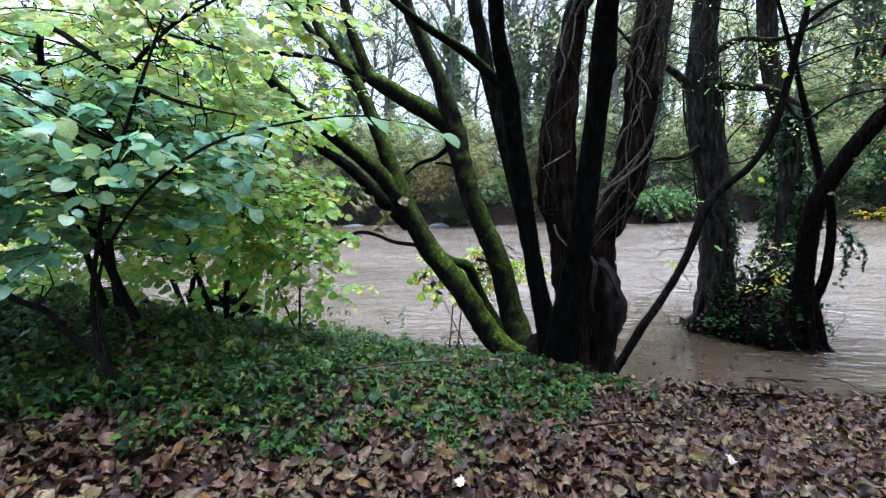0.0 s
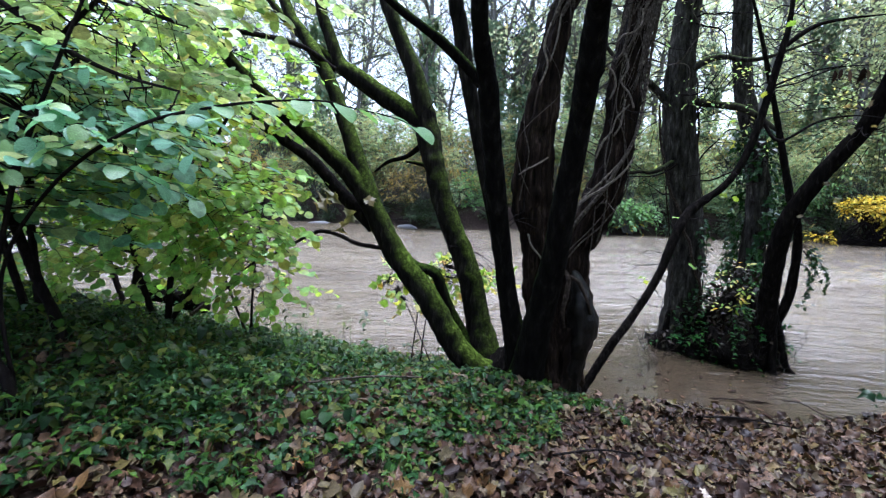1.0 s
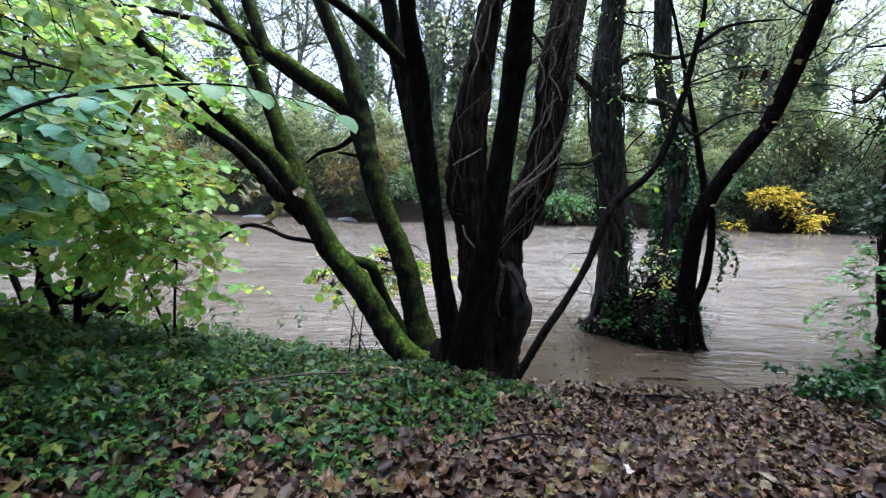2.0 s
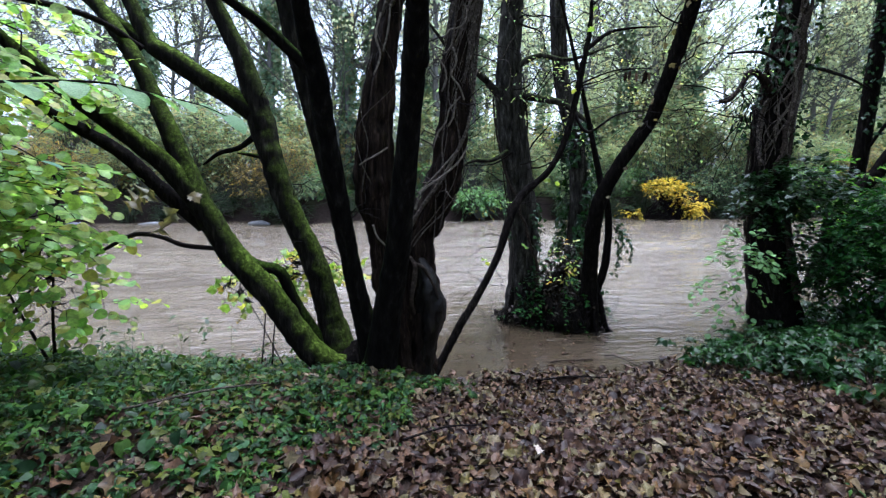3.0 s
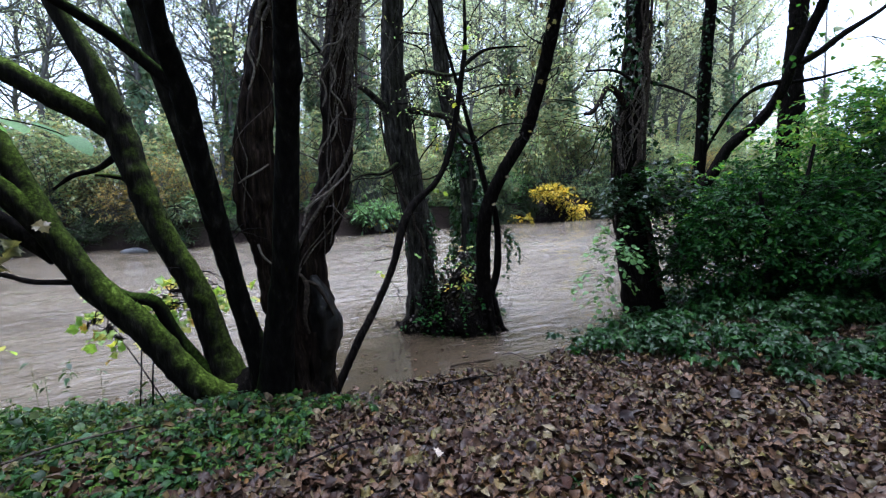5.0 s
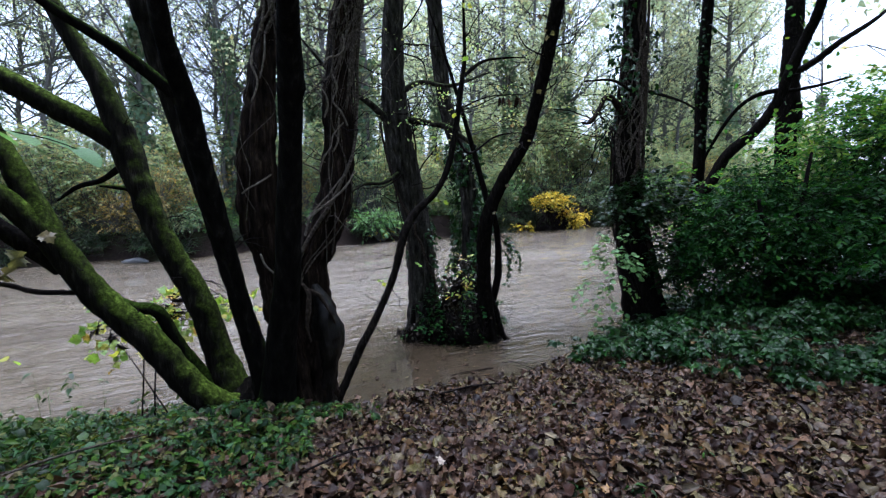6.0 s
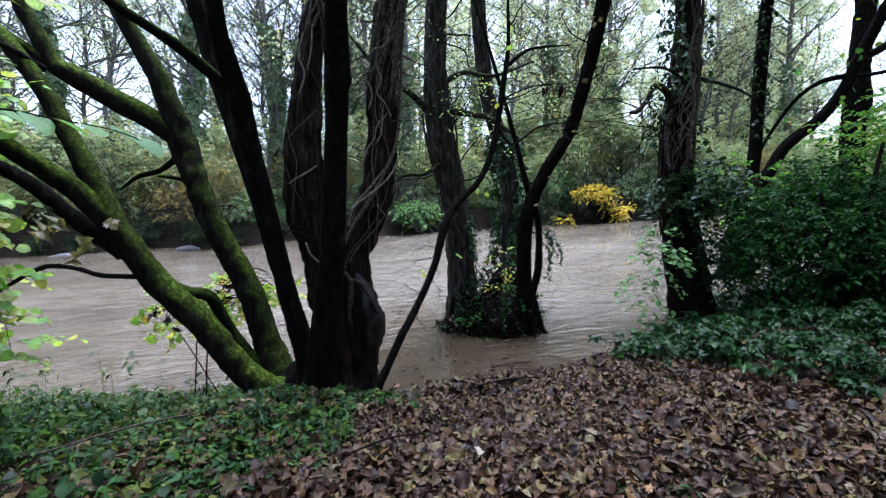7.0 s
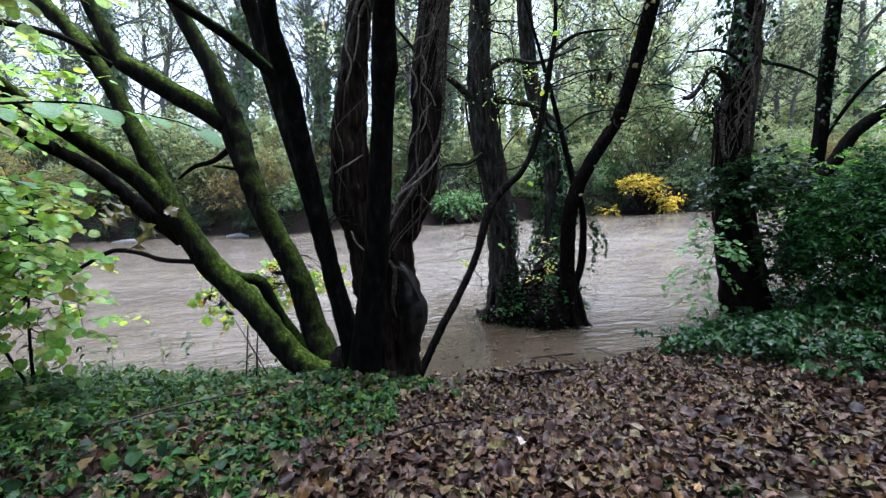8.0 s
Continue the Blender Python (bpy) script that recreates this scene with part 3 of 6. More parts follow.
def boughs(rng, points, n, length, r):
    """Long crooked boughs that leave a trunk, bend and fork into thinner ones."""
    line = glide(points, 0.05)
    out = []
    for k in range(n):
        i = rng.integers(0, len(line))
        a = rng.uniform(0, 2 * math.pi)
        d = np.array([math.cos(a), math.sin(a), rng.uniform(-0.1, 0.5)])
        p, ln = line[i, :3].copy(), length * rng.uniform(0.5, 1.2)
        pts = [(*p, r)]
        for j in range(7):
            d = unit(d + rng.normal(0, 0.33, 3) + (0, 0, 0.14 * math.sin(k + j)))
            p = p + d * ln / 7
            pts.append((*p, r * (1 - 0.12 * j) * 0.85))
            if j in (2, 4):
                e, q = unit(d + rng.normal(0, 0.7, 3)), p.copy()
                fork = [(*q, 0.5 * r)]
                for _ in range(5):
                    e = unit(e + rng.normal(0, 0.35, 3))
                    q = q + e * ln / 11
                    fork.append((*q, 0.3 * r))
                out.append(tube(fork, 5, 0.06, 0.15, seed=k, freq=14.0))
        out.append(tube(pts, 6, 0.06, 0.15, seed=k, freq=14.0))
    return joined(out)


def high_crown(rng, parent, balls, n, leaf, mat, size=0.10):
    """The leafy top of a tree, high over the path."""
    p, d = in_ellipsoids(rng, n, balls, 0.3)
    lines, pos, al, up, sz = sprays(rng, p, d, 5, 0.4, size)
    part("crown", leaves("crown", leaf, pos, al, up, sz, mat, rng), parent)
    v, f = thin_tubes(lines, np.full(len(p), 0.005), np.full(len(p), 0.002))
    part("brushwood", mesh_of("brushwood", v, f, TWIG), parent)


rng = np.random.default_rng(21)
mossy = thing("mossy_tree", "many-stemmed tree with dark bark and green moss on the bank", "tree", (0.6, 4.1, 0))
M1 = [(0.74, 3.98, -0.28, 0.16), (0.52, 4.00, -0.06, 0.118), (0.35, 4.00, 0.03, 0.107), (0.16, 4.03, 0.22, 0.104), (-0.01, 4.05, 0.50, 0.102), (-0.18, 4.07, 0.72, 0.100), (-0.35, 4.10, 0.92, 0.096), (-0.51, 4.12, 1.20, 0.093), (-0.63, 4.15, 1.45, 0.088), (-0.76, 4.20, 1.80, 0.072), (-0.87, 4.25, 2.05, 0.065), (-0.99, 4.30, 2.33, 0.061), (-1.17, 4.37, 2.61, 0.057), (-1.32, 4.43, 2.82, 0.053), (-1.53, 4.50, 3.13, 0.049), (-1.9, 4.7, 4.2, 0.035), (-2.2, 4.9, 5.2, 0.02)]
low_stem = stem("low_stem", mossy, M1, MOSSY, 20, 0.03, 0.10, 1, "curved stem thick with moss")
stem("limb", low_stem, [(-0.60, 4.14, 1.36, 0.092), (-0.78, 4.10, 1.60, 0.077), (-1.03, 4.05, 1.83, 0.066), (-1.27, 4.00, 2.04, 0.060), (-1.51, 3.90, 2.28, 0.053), (-1.73, 3.80, 2.58, 0.043), (-2.1, 3.7, 3.4, 0.03)], MOSSY, 14, 0.04, 0.09, 2)
stem("limb", low_stem, [(-0.58, 4.22, 1.14, 0.073), (-0.91, 4.30, 1.41, 0.060), (-1.20, 4.35, 1.69, 0.053), (-1.63, 4.40, 1.96, 0.045), (-2.13, 4.50, 2.31, 0.037), (-2.8, 4.6, 2.9, 0.02)], WET_BARK, 12, 0.05, 0.1, 4)
stem("twig", low_stem, [(-0.44, 4.15, 0.95, 0.020), (-0.65, 4.01, 1.00, 0.018), (-0.84, 4.06, 1.06, 0.016), (-1.04, 4.11, 1.08, 0.018), (-1.26, 4.15, 0.98, 0.014), (-1.52, 4.20, 0.84, 0.012), (-1.70, 4.25, 0.78, 0.010), (-2.02, 4.34, 0.58, 0.007)], TWIG, 8, 0.03, 0.22, 5, "bare drooping twig", freq=22.0)
stem("limb", mossy, [(0.30, 4.28, 0.05, 0.06), (0.08, 4.28, 0.45, 0.051), (-0.03, 4.26, 0.73, 0.048), (-0.19, 4.24, 0.79, 0.045), (-0.34, 4.20, 0.92, 0.035), (-0.46, 4.16, 1.04, 0.030)], MOSSY_DARK, 12, 0.04, 0.12, 6)
M2 = [(0.46, 4.28, -0.15, 0.18), (0.35, 4.36, 0.30, 0.114), (0.22, 4.42, 0.79, 0.104), (0.01, 4.48, 1.27, 0.099), (-0.12, 4.54, 1.69, 0.099), (-0.21, 4.60, 2.04, 0.108), (-0.33, 4.62, 2.49, 0.078), (-0.46, 4.65, 2.77, 0.068), (-0.57, 4.67, 3.03, 0.063), (-0.67, 4.70, 3.32, 0.058), (-0.9, 4.8, 4.6, 0.04), (-1.0, 4.9, 6.0, 0.02)]
fork_stem = stem("stem", mossy, M2, MOSSY, 20, 0.03, 0.10, 7)
stem("limb", fork_stem, [(-0.18, 4.59, 2.0, 0.10), (-0.44, 4.62, 2.19, 0.088), (-0.70, 4.63, 2.35, 0.086), (-0.96, 4.65, 2.53, 0.080), (-1.07, 4.67, 2.61, 0.067), (-1.17, 4.68, 2.87, 0.057), (-1.27, 4.70, 3.16, 0.052), (-1.5, 4.8, 4.4, 0.04), (-1.6, 4.9, 5.6, 0.02)], MOSSY, 14, 0.04, 0.1, 8)
stem("limb", fork_stem, [(-1.0, 4.66, 2.55, 0.055), (-1.25, 4.68, 2.72, 0.045), (-1.7, 4.75, 3.1, 0.035), (-2.3, 4.8, 3.9, 0.02)], MOSSY, 12, 0.05, 0.1, 8.5)
stem("limb", fork_stem, [(-1.02, 4.42, 2.50, 0.03), (-1.21, 4.15, 2.63, 0.022), (-1.56, 3.90, 2.67, 0.020), (-1.83, 3.65, 2.64, 0.018), (-2.25, 3.40, 2.75, 0.012)], TWIG, 9, 0.04, 0.15, 8.8)
stem("limb", fork_stem, [(-0.16, 4.62, 1.95, 0.030), (-0.40, 4.72, 1.78, 0.024), (-0.62, 4.8, 1.72, 0.020), (-0.78, 4.85, 1.62, 0.010)], WET_BARK, 9, 0.03, 0.15, 8.9)
hang = np.array([(-0.72, 3.72, 1.42), (-0.68, 3.70, 1.20), (-0.80, 3.75, 1.36), (-0.50, 3.78, 1.40), (-0.60, 3.72, 1.30)])
part("withered_foliage", leaves("withered_foliage", MAPLE_FINE, hang, np.array([(-0.6, -0.2, -0.5), (0.3, -0.3, -0.8), (-0.9, 0, -0.3), (0.6, 0, -0.7), (-0.2, -0.2, -0.9)]), np.array([(0.5, -0.3, 0.9), (-0.6, -0.4, 0.6), (0.2, -0.5, 0.9), (0.3, -0.6, 0.6), (0.8, -0.5, 0.3)]), np.array([0.11, 0.10, 0.13, 0.09, 0.12]), WITHERED, rng, 2.6), mossy, "pale withered maple leaves caught on the stem")
stem("stub", fork_stem, [(-0.2, 4.52, 1.68, 0.02), (-0.3, 4.47, 1.70, 0.016), (-0.36, 4.44, 1.705, 0.008)], MOSSY, 8, 0.02, 0.1, 9.5)
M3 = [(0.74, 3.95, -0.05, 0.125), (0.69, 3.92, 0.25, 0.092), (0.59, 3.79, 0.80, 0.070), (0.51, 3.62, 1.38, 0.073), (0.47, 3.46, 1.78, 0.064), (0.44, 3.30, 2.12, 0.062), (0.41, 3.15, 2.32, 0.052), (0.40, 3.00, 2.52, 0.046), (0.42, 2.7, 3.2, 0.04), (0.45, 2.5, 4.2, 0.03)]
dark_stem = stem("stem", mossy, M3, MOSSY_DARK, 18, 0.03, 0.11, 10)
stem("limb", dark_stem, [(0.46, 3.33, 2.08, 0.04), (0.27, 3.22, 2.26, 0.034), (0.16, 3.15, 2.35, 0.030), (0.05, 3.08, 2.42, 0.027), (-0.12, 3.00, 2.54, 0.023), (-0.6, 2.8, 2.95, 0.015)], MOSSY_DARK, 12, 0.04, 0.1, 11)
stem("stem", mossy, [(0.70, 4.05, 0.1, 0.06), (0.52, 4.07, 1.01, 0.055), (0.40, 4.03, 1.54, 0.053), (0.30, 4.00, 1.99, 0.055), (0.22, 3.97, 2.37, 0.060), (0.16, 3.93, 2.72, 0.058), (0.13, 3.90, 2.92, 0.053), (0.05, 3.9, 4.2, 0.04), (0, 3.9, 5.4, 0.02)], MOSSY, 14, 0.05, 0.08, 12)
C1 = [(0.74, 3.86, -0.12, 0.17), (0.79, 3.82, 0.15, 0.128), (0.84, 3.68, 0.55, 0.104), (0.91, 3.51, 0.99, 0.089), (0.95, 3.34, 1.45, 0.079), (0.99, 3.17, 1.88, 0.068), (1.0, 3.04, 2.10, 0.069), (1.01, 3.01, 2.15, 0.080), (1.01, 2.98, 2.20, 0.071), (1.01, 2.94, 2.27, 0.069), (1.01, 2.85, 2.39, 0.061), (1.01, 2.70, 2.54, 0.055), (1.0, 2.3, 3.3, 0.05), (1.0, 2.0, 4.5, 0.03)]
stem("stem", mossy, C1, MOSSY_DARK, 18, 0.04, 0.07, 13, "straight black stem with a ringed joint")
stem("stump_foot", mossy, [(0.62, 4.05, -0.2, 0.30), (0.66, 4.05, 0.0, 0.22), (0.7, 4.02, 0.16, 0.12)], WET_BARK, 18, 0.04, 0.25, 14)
v, f = joined([twigs_on(rng, M1[:9], 9, 0.25), twigs_on(rng, M2[:8], 9, 0.3), twigs_on(rng, M3, 5, 0.25)])
part("brushwood", mesh_of("brushwood", v, f, TWIG), mossy)
high_crown(rng, mossy, [(0.6, 2.4, 5.6, 1.6, 1.6, 1.0)], 220, ROUND_LEAF, HAZEL_YELLOW)


# ---------------------------------------------------------------- two-stemmed tree wound with old ivy
def vines(rng, points, n, r, turns, wander=0.5, low=0.0, high=1.0, side=None):
    """Ivy stems that climb round a trunk, or that keep to one side of it."""
    line = glide(points, 0.06)
    out = []
    for k in range(n):
        a0, w = rng.uniform(0, 2 * math.pi), rng.normal(0, turns)
        i0 = int(len(line) * rng.uniform(low, low + 0.25 * (high - low)))
        i1 = int(len(line) * rng.uniform(low + 0.6 * (high - low), high))
        seg = line[i0:i1:2]
        if len(seg) < 5:
            continue
        s = np.linspace(0, 1, len(seg))
        a = a0 + w * s + wander * np.cumsum(rng.normal(0, 0.25, len(seg)))
        if side is not None:
            a = side + np.interp(s, [0, 0.35, 0.7, 1], rng.uniform(-1.35, 1.35, 4)) + 0.12 * np.cumsum(rng.normal(0, 0.5, len(seg)))
        rr = seg[:, 3] * rng.uniform(1.08, 1.26) + r * 0.5
        p = np.column_stack([seg[:, 0] + np.cos(a) * rr, seg[:, 1] + np.sin(a) * rr, seg[:, 2], r * rng.choice([0.35, 0.5, 0.8, 1.6]) * (1.1 - 0.6 * s)])
        out.append(tube(p, 6, 0.05, 0.2, seed=k, freq=20.0))
    return out


rng = np.random.default_rng(22)
ivied = thing("ivy_wound_tree", "two-stemmed dark tree wound with bare old ivy stems", "tree", (1.05, 4.15, 0))
V1 = [(0.95, 4.15, -0.15, 0.19), (0.88, 4.14, 0.56, 0.145), (0.83, 4.14, 1.04, 0.132), (0.77, 4.13, 1.40, 0.140), (0.76, 4.12, 1.84, 0.132), (0.81, 4.12, 2.21, 0.112), (0.86, 4.11, 2.50, 0.095), (0.92, 4.11, 2.82, 0.086), (0.99, 4.10, 3.13, 0.082), (1.1, 4.1, 4.6, 0.07), (1.1, 4.2, 6.0, 0.04)]
V2 = [(1.06, 4.17, -0.25, 0.18), (1.10, 4.16, 0.20, 0.145), (1.12, 4.17, 0.44, 0.15), (1.10, 4.18, 0.69, 0.138), (1.11, 4.18, 0.97, 0.120), (1.22, 4.19, 1.25, 0.125), (1.34, 4.20, 1.52, 0.130), (1.40, 4.20, 1.80, 0.118), (1.42, 4.20, 2.24, 0.116), (1.46, 4.20, 2.63, 0.110), (1.51, 4.20, 2.97, 0.106), (1.57, 4.20, 3.26, 0.102), (1.7, 4.2, 4.8, 0.08), (1.8, 4.3, 6.2, 0.05)]
STRANDS = [
    [(1.07, 3.98, 1.26, 0.013), (1.12, 3.97, 1.40, 0.015), (1.27, 3.97, 1.51, 0.015), (1.41, 3.99, 1.63, 0.013), (1.49, 4.02, 1.75, 0.011)],
    [(1.09, 3.97, 1.38, 0.009), (1.17, 3.98, 1.47, 0.009), (1.28, 3.99, 1.58, 0.009), (1.38, 4.00, 1.70, 0.007)],
    [(0.65, 3.94, 1.60, 0.008), (0.71, 3.92, 1.64, 0.010), (0.77, 3.92, 1.67, 0.010), (0.86, 3.96, 1.73, 0.008)],
    [(1.39, 4.00, 2.16, 0.009), (1.37, 4.00, 1.98, 0.011), (1.33, 4.01, 1.90, 0.009)],
    [(1.29, 3.98, 2.54, 0.008), (1.34, 3.97, 2.60, 0.010), (1.41, 3.97, 2.62, 0.011), (1.46, 3.97, 2.68, 0.008), (1.46, 3.99, 2.78, 0.008)],
    [(1.25, 3.99, 2.40, 0.008), (1.30, 3.97, 2.32, 0.011), (1.31, 3.98, 2.24, 0.011), (1.28, 3.99, 2.16, 0.009)],
    [(1.36, 3.98, 2.48, 0.008), (1.39, 3.98, 2.38, 0.011), (1.35, 3.98, 2.28, 0.009), (1.41, 3.98, 2.20, 0.009), (1.45, 3.98, 2.10, 0.009)],
    [(1.21, 3.99, 1.73, 0.009), (1.25, 3.99, 1.85, 0.011), (1.31, 3.99, 1.93, 0.009), (1.34, 3.99, 2.03, 0.009), (1.42, 3.99, 2.12, 0.009)],
    [(0.74, 3.95, 1.15, 0.011), (0.77, 3.93, 1.06, 0.011), (0.84, 3.92, 0.98, 0.011), (0.88, 3.95, 0.87, 0.009)],
    [(0.83, 3.98, 2.70, 0.010), (0.79, 3.98, 2.54, 0.012), (0.82, 3.97, 2.40, 0.010), (0.77, 3.97, 2.26, 0.010)],
    [(0.90, 3.98, 2.76, 0.008), (0.88, 3.98, 2.58, 0.010), (0.84, 3.98, 2.43, 0.008)],
]
ROOTS = [
    [(1.00, 3.96, 0.92, 0.012), (1.06, 3.93, 0.82, 0.018), (1.05, 3.91, 0.70, 0.020), (1.03, 3.90, 0.56, 0.016), (1.05, 3.91, 0.44, 0.010)],
    [(1.06, 3.94, 0.84, 0.012), (1.13, 3.94, 0.80, 0.015), (1.20, 3.94, 0.68, 0.013), (1.25, 3.95, 0.55, 0.009)],
]
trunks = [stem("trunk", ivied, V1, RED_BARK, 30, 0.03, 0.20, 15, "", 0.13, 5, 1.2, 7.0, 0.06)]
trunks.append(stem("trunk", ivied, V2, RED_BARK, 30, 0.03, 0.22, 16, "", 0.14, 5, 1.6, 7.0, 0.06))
stem("burl", trunks[1], [(1.11, 4.10, 0.86, 0.04), (1.15, 4.07, 0.70, 0.085), (1.19, 4.05, 0.52, 0.118), (1.20, 4.05, 0.38, 0.122), (1.17, 4.07, 0.20, 0.10), (1.15, 4.09, 0.0, 0.085), (1.13, 4.1, -0.2, 0.10)], BURL, 26, 0.02, 0.20, 17, "swollen black burl", 0.10, 3, 0.6, 8.0, 0.03)
for pts, k, seed, low, high, size in ((V1, 2, 31, 0.2, 0.5, 0.009), (V1, 30, 33, 0.45, 0.85, 0.007), (V2, 5, 32, 0.12, 0.55, 0.012), (V2, 38, 34, 0.36, 0.85, 0.0068)):
    for v, f in vines(np.random.default_rng(seed), pts, k, size, 2.6, 1.3, low, high, -1.45):
        part("ivy_stem", mesh_of("ivy_stem", v, f, VINE), trunks[0 if pts is V1 else 1])
v, f = joined([twigs_on(rng, V2[5:12], 40, 0.42, 0.1, 0.007), twigs_on(rng, V1[4:9], 12, 0.3, 0.1, 0.006)])
part("brushwood", mesh_of("brushwood", v, f, TWIG), ivied)
v, f = joined([twigs_on(rng, V2[7:12], 34, 0.34, -0.1, 0.006), twigs_on(rng, V1[6:10], 12, 0.25, 0.0, 0.005)])
part("brushwood", mesh_of("brushwood", v, f, VINE), ivied, "pale curling ivy shoots")
for pts, k, r, trunk in ((V2[5:12], 26, 0.0075, trunks[1]), (V1[5:10], 12, 0.006, trunks[0])):
    v, f = boughs(rng, pts, k, 0.62, r)
    part("brushwood", mesh_of("brushwood", v, f, VINE), trunk, "bare crooked ivy shoots")
for pts in STRANDS:
    v, f = tube([(x, y, z, 0.7 * r) for x, y, z, r in pts], 7, 0.02, 0.45, seed=pts[0][0] * 40, freq=30.0)
    part("ivy_stem", mesh_of("ivy_stem", v, f, VINE_PALE), ivied, "pale old ivy stem")
for pts in ROOTS:
    v, f = tube(pts, 8, 0.02, 0.35, seed=pts[0][0] * 40, freq=20.0)
    part("ivy_root", mesh_of("ivy_root", v, f, VINE_DARK), trunks[1], "dark old ivy root over the burl")
high_crown(rng, ivied, [(1.4, 4.3, 6.6, 2.0, 1.6, 1.3)], 200, ROUND_LEAF, HAZEL_YELLOW)


# ---------------------------------------------------------------- leaning sapling at the water's edge
rng = np.random.default_rng(23)
lean = thing("leaning_sapling", "thin dark sapling leaning out from the bank", "tree", (1.25, 4.2, -0.2))
LE = [(1.2, 4.17, -0.32, 0.043), (1.25, 4.2, -0.2, 0.038), (1.47, 4.3, 0.17, 0.037), (1.67, 4.4, 0.45, 0.034), (1.87, 4.5, 0.79, 0.034), (2.02, 4.6, 1.17, 0.040), (2.16, 4.7, 1.36, 0.040), (2.41, 4.73, 1.57, 0.030), (2.57, 4.77, 1.84, 0.032), (2.67, 4.8, 2.17, 0.031), (2.76, 4.83, 2.6, 0.028), (2.83, 4.87, 2.93, 0.021), (2.85, 4.9, 3.3, 0.015), (2.9, 5, 4, 0.008)]
stem("trunk", lean, LE, WET_BARK, 12, 0.03, 0.16, 18, freq=14.0)
stem("branch", lean, [(2.78, 4.85, 2.72, 0.023), (2.99, 4.82, 2.88, 0.017), (3.21, 4.80, 2.93, 0.011), (3.5, 4.78, 2.95, 0.005)], TWIG, 8, 0.03, 0.15, 19)
stem("branch", lean, [(2.66, 4.80, 2.15, 0.018), (2.80, 4.75, 1.95, 0.013), (3.05, 4.7, 2.1, 0.010), (3.3, 4.7, 2.15, 0.006), (3.55, 4.7, 2.13, 0.004)], TWIG, 8, 0.03, 0.15, 19)
v, f = joined([twigs_on(rng, LE, 30, 0.34, 0.2, 0.005, 0.12), boughs(rng, LE[7:13], 6, 0.8, 0.008)])
part("brushwood", mesh_of("brushwood", v, f, TWIG), lean)
hang = np.array([(3.18, 4.80, 2.53), (3.23, 4.80, 2.54), (3.29, 4.80, 2.53), (3.39, 4.80, 2.55), (3.42, 4.81, 2.54)])
leaf_parts(lean, OVAL_LEAF, hang, np.array([(0.1, 0, -1), (-0.1, 0, -1), (0.15, 0, -1), (0.0, 0.1, -1), (0.3, 0, -0.9)]), np.array([(0.2, -1, 0.1)] * 5), np.array([0.10, 0.09, 0.10, 0.13, 0.10]), LITTER, rng, "dead_leaf")
stem("branch", lean, [(2.72, 4.82, 2.40, 0.010), (2.95, 4.8, 2.50, 0.008), (3.15, 4.8, 2.55, 0.006), (3.45, 4.8, 2.57, 0.004)], TWIG, 6, 0.03, 0.15, 20)
p = glide(LE, 0.05)[rng.integers(12, 90, 13), :3] + rng.normal(0, 0.12, (13, 3))
leaf_parts(lean, MAPLE_FINE, p, rng.normal(size=(13, 3)) - (0, 0, 0.6), rng.normal(size=(13, 3)) + (0, 0, 1), rng.uniform(0.045, 0.08, 13), MAPLE_GREEN, rng)


# ---------------------------------------------------------------- drowned islet with three trees
def ivy_on(rng, points, n, low, high, size, mat=None, stand=0.05, gap=0.0):
    """Ivy leaves that clothe a trunk between two heights."""
    line = glide(points, 0.05)
    line = line[(line[:, 2] > low) & (line[:, 2] < high)]
    s = line[rng.integers(0, len(line), n)]
    a = rng.uniform(0, 2 * math.pi, n)
    if gap:
        keep = waves(a * 1.5, s[:, 2] * 1.2, int(gap * 100), 8, 0.8, 3) > gap - 0.5
        s, a = s[keep], a[keep]
        n = len(a)
    out = np.column_stack([np.cos(a), np.sin(a), np.zeros(n)])
    pos = s[:, :3] + out * (s[:, 3] + rng.uniform(0.3, 1.6, n) * stand)[:, None]
    along = out * 0.35 + rng.normal(0, 0.5, (n, 3)) - (0, 0, 0.7)
    return leaves("ivy_leaves", IVY_LEAF, pos, along, out + rng.normal(0, 0.35, (n, 3)) + (0, 0, 0.25), size * rng.uniform(0.6, 1.3, n), mat or IVY, rng)


rng = np.random.default_rng(24)
I1 = [(2.73, 6.47, -0.65, 0.280), (2.73, 6.46, -0.23, 0.235), (2.72, 6.45, 0.20, 0.195), (2.72, 6.42, 0.84, 0.183), (2.65, 6.41, 1.29, 0.173), (2.54, 6.38, 1.89, 0.178), (2.46, 6.36, 2.45, 0.180), (2.43, 6.33, 3.01, 0.150), (2.46, 6.31, 3.67, 0.137), (2.49, 6.28, 4.17, 0.124), (2.58, 6.28, 6.18, 0.094), (2.58, 6.38, 8.51, 0.047)]
alder = thing("grey_alder", "grey-barked tree standing in the flood water", "tree", (2.66, 6.45, -0.42))
stem("trunk", alder, I1, GREY_BARK, 20, 0.06, 0.1, 20, "", 0.05)
stem("branch", alder, [(2.41, 6.33, 2.44, 0.065), (2.20, 6.28, 2.64, 0.047), (2.02, 6.19, 2.76, 0.037), (1.74, 6.10, 2.90, 0.028), (1.27, 5.91, 3.37, 0.009)], GREY_BARK, 10, 0.05, 0.12, 21)
stem("branch", alder, [(2.48, 6.28, 2.55, 0.047), (2.81, 6.19, 2.49, 0.042), (3.09, 6.10, 2.41, 0.037), (3.42, 6.00, 2.15, 0.019)], GREY_BARK, 10, 0.05, 0.12, 22)
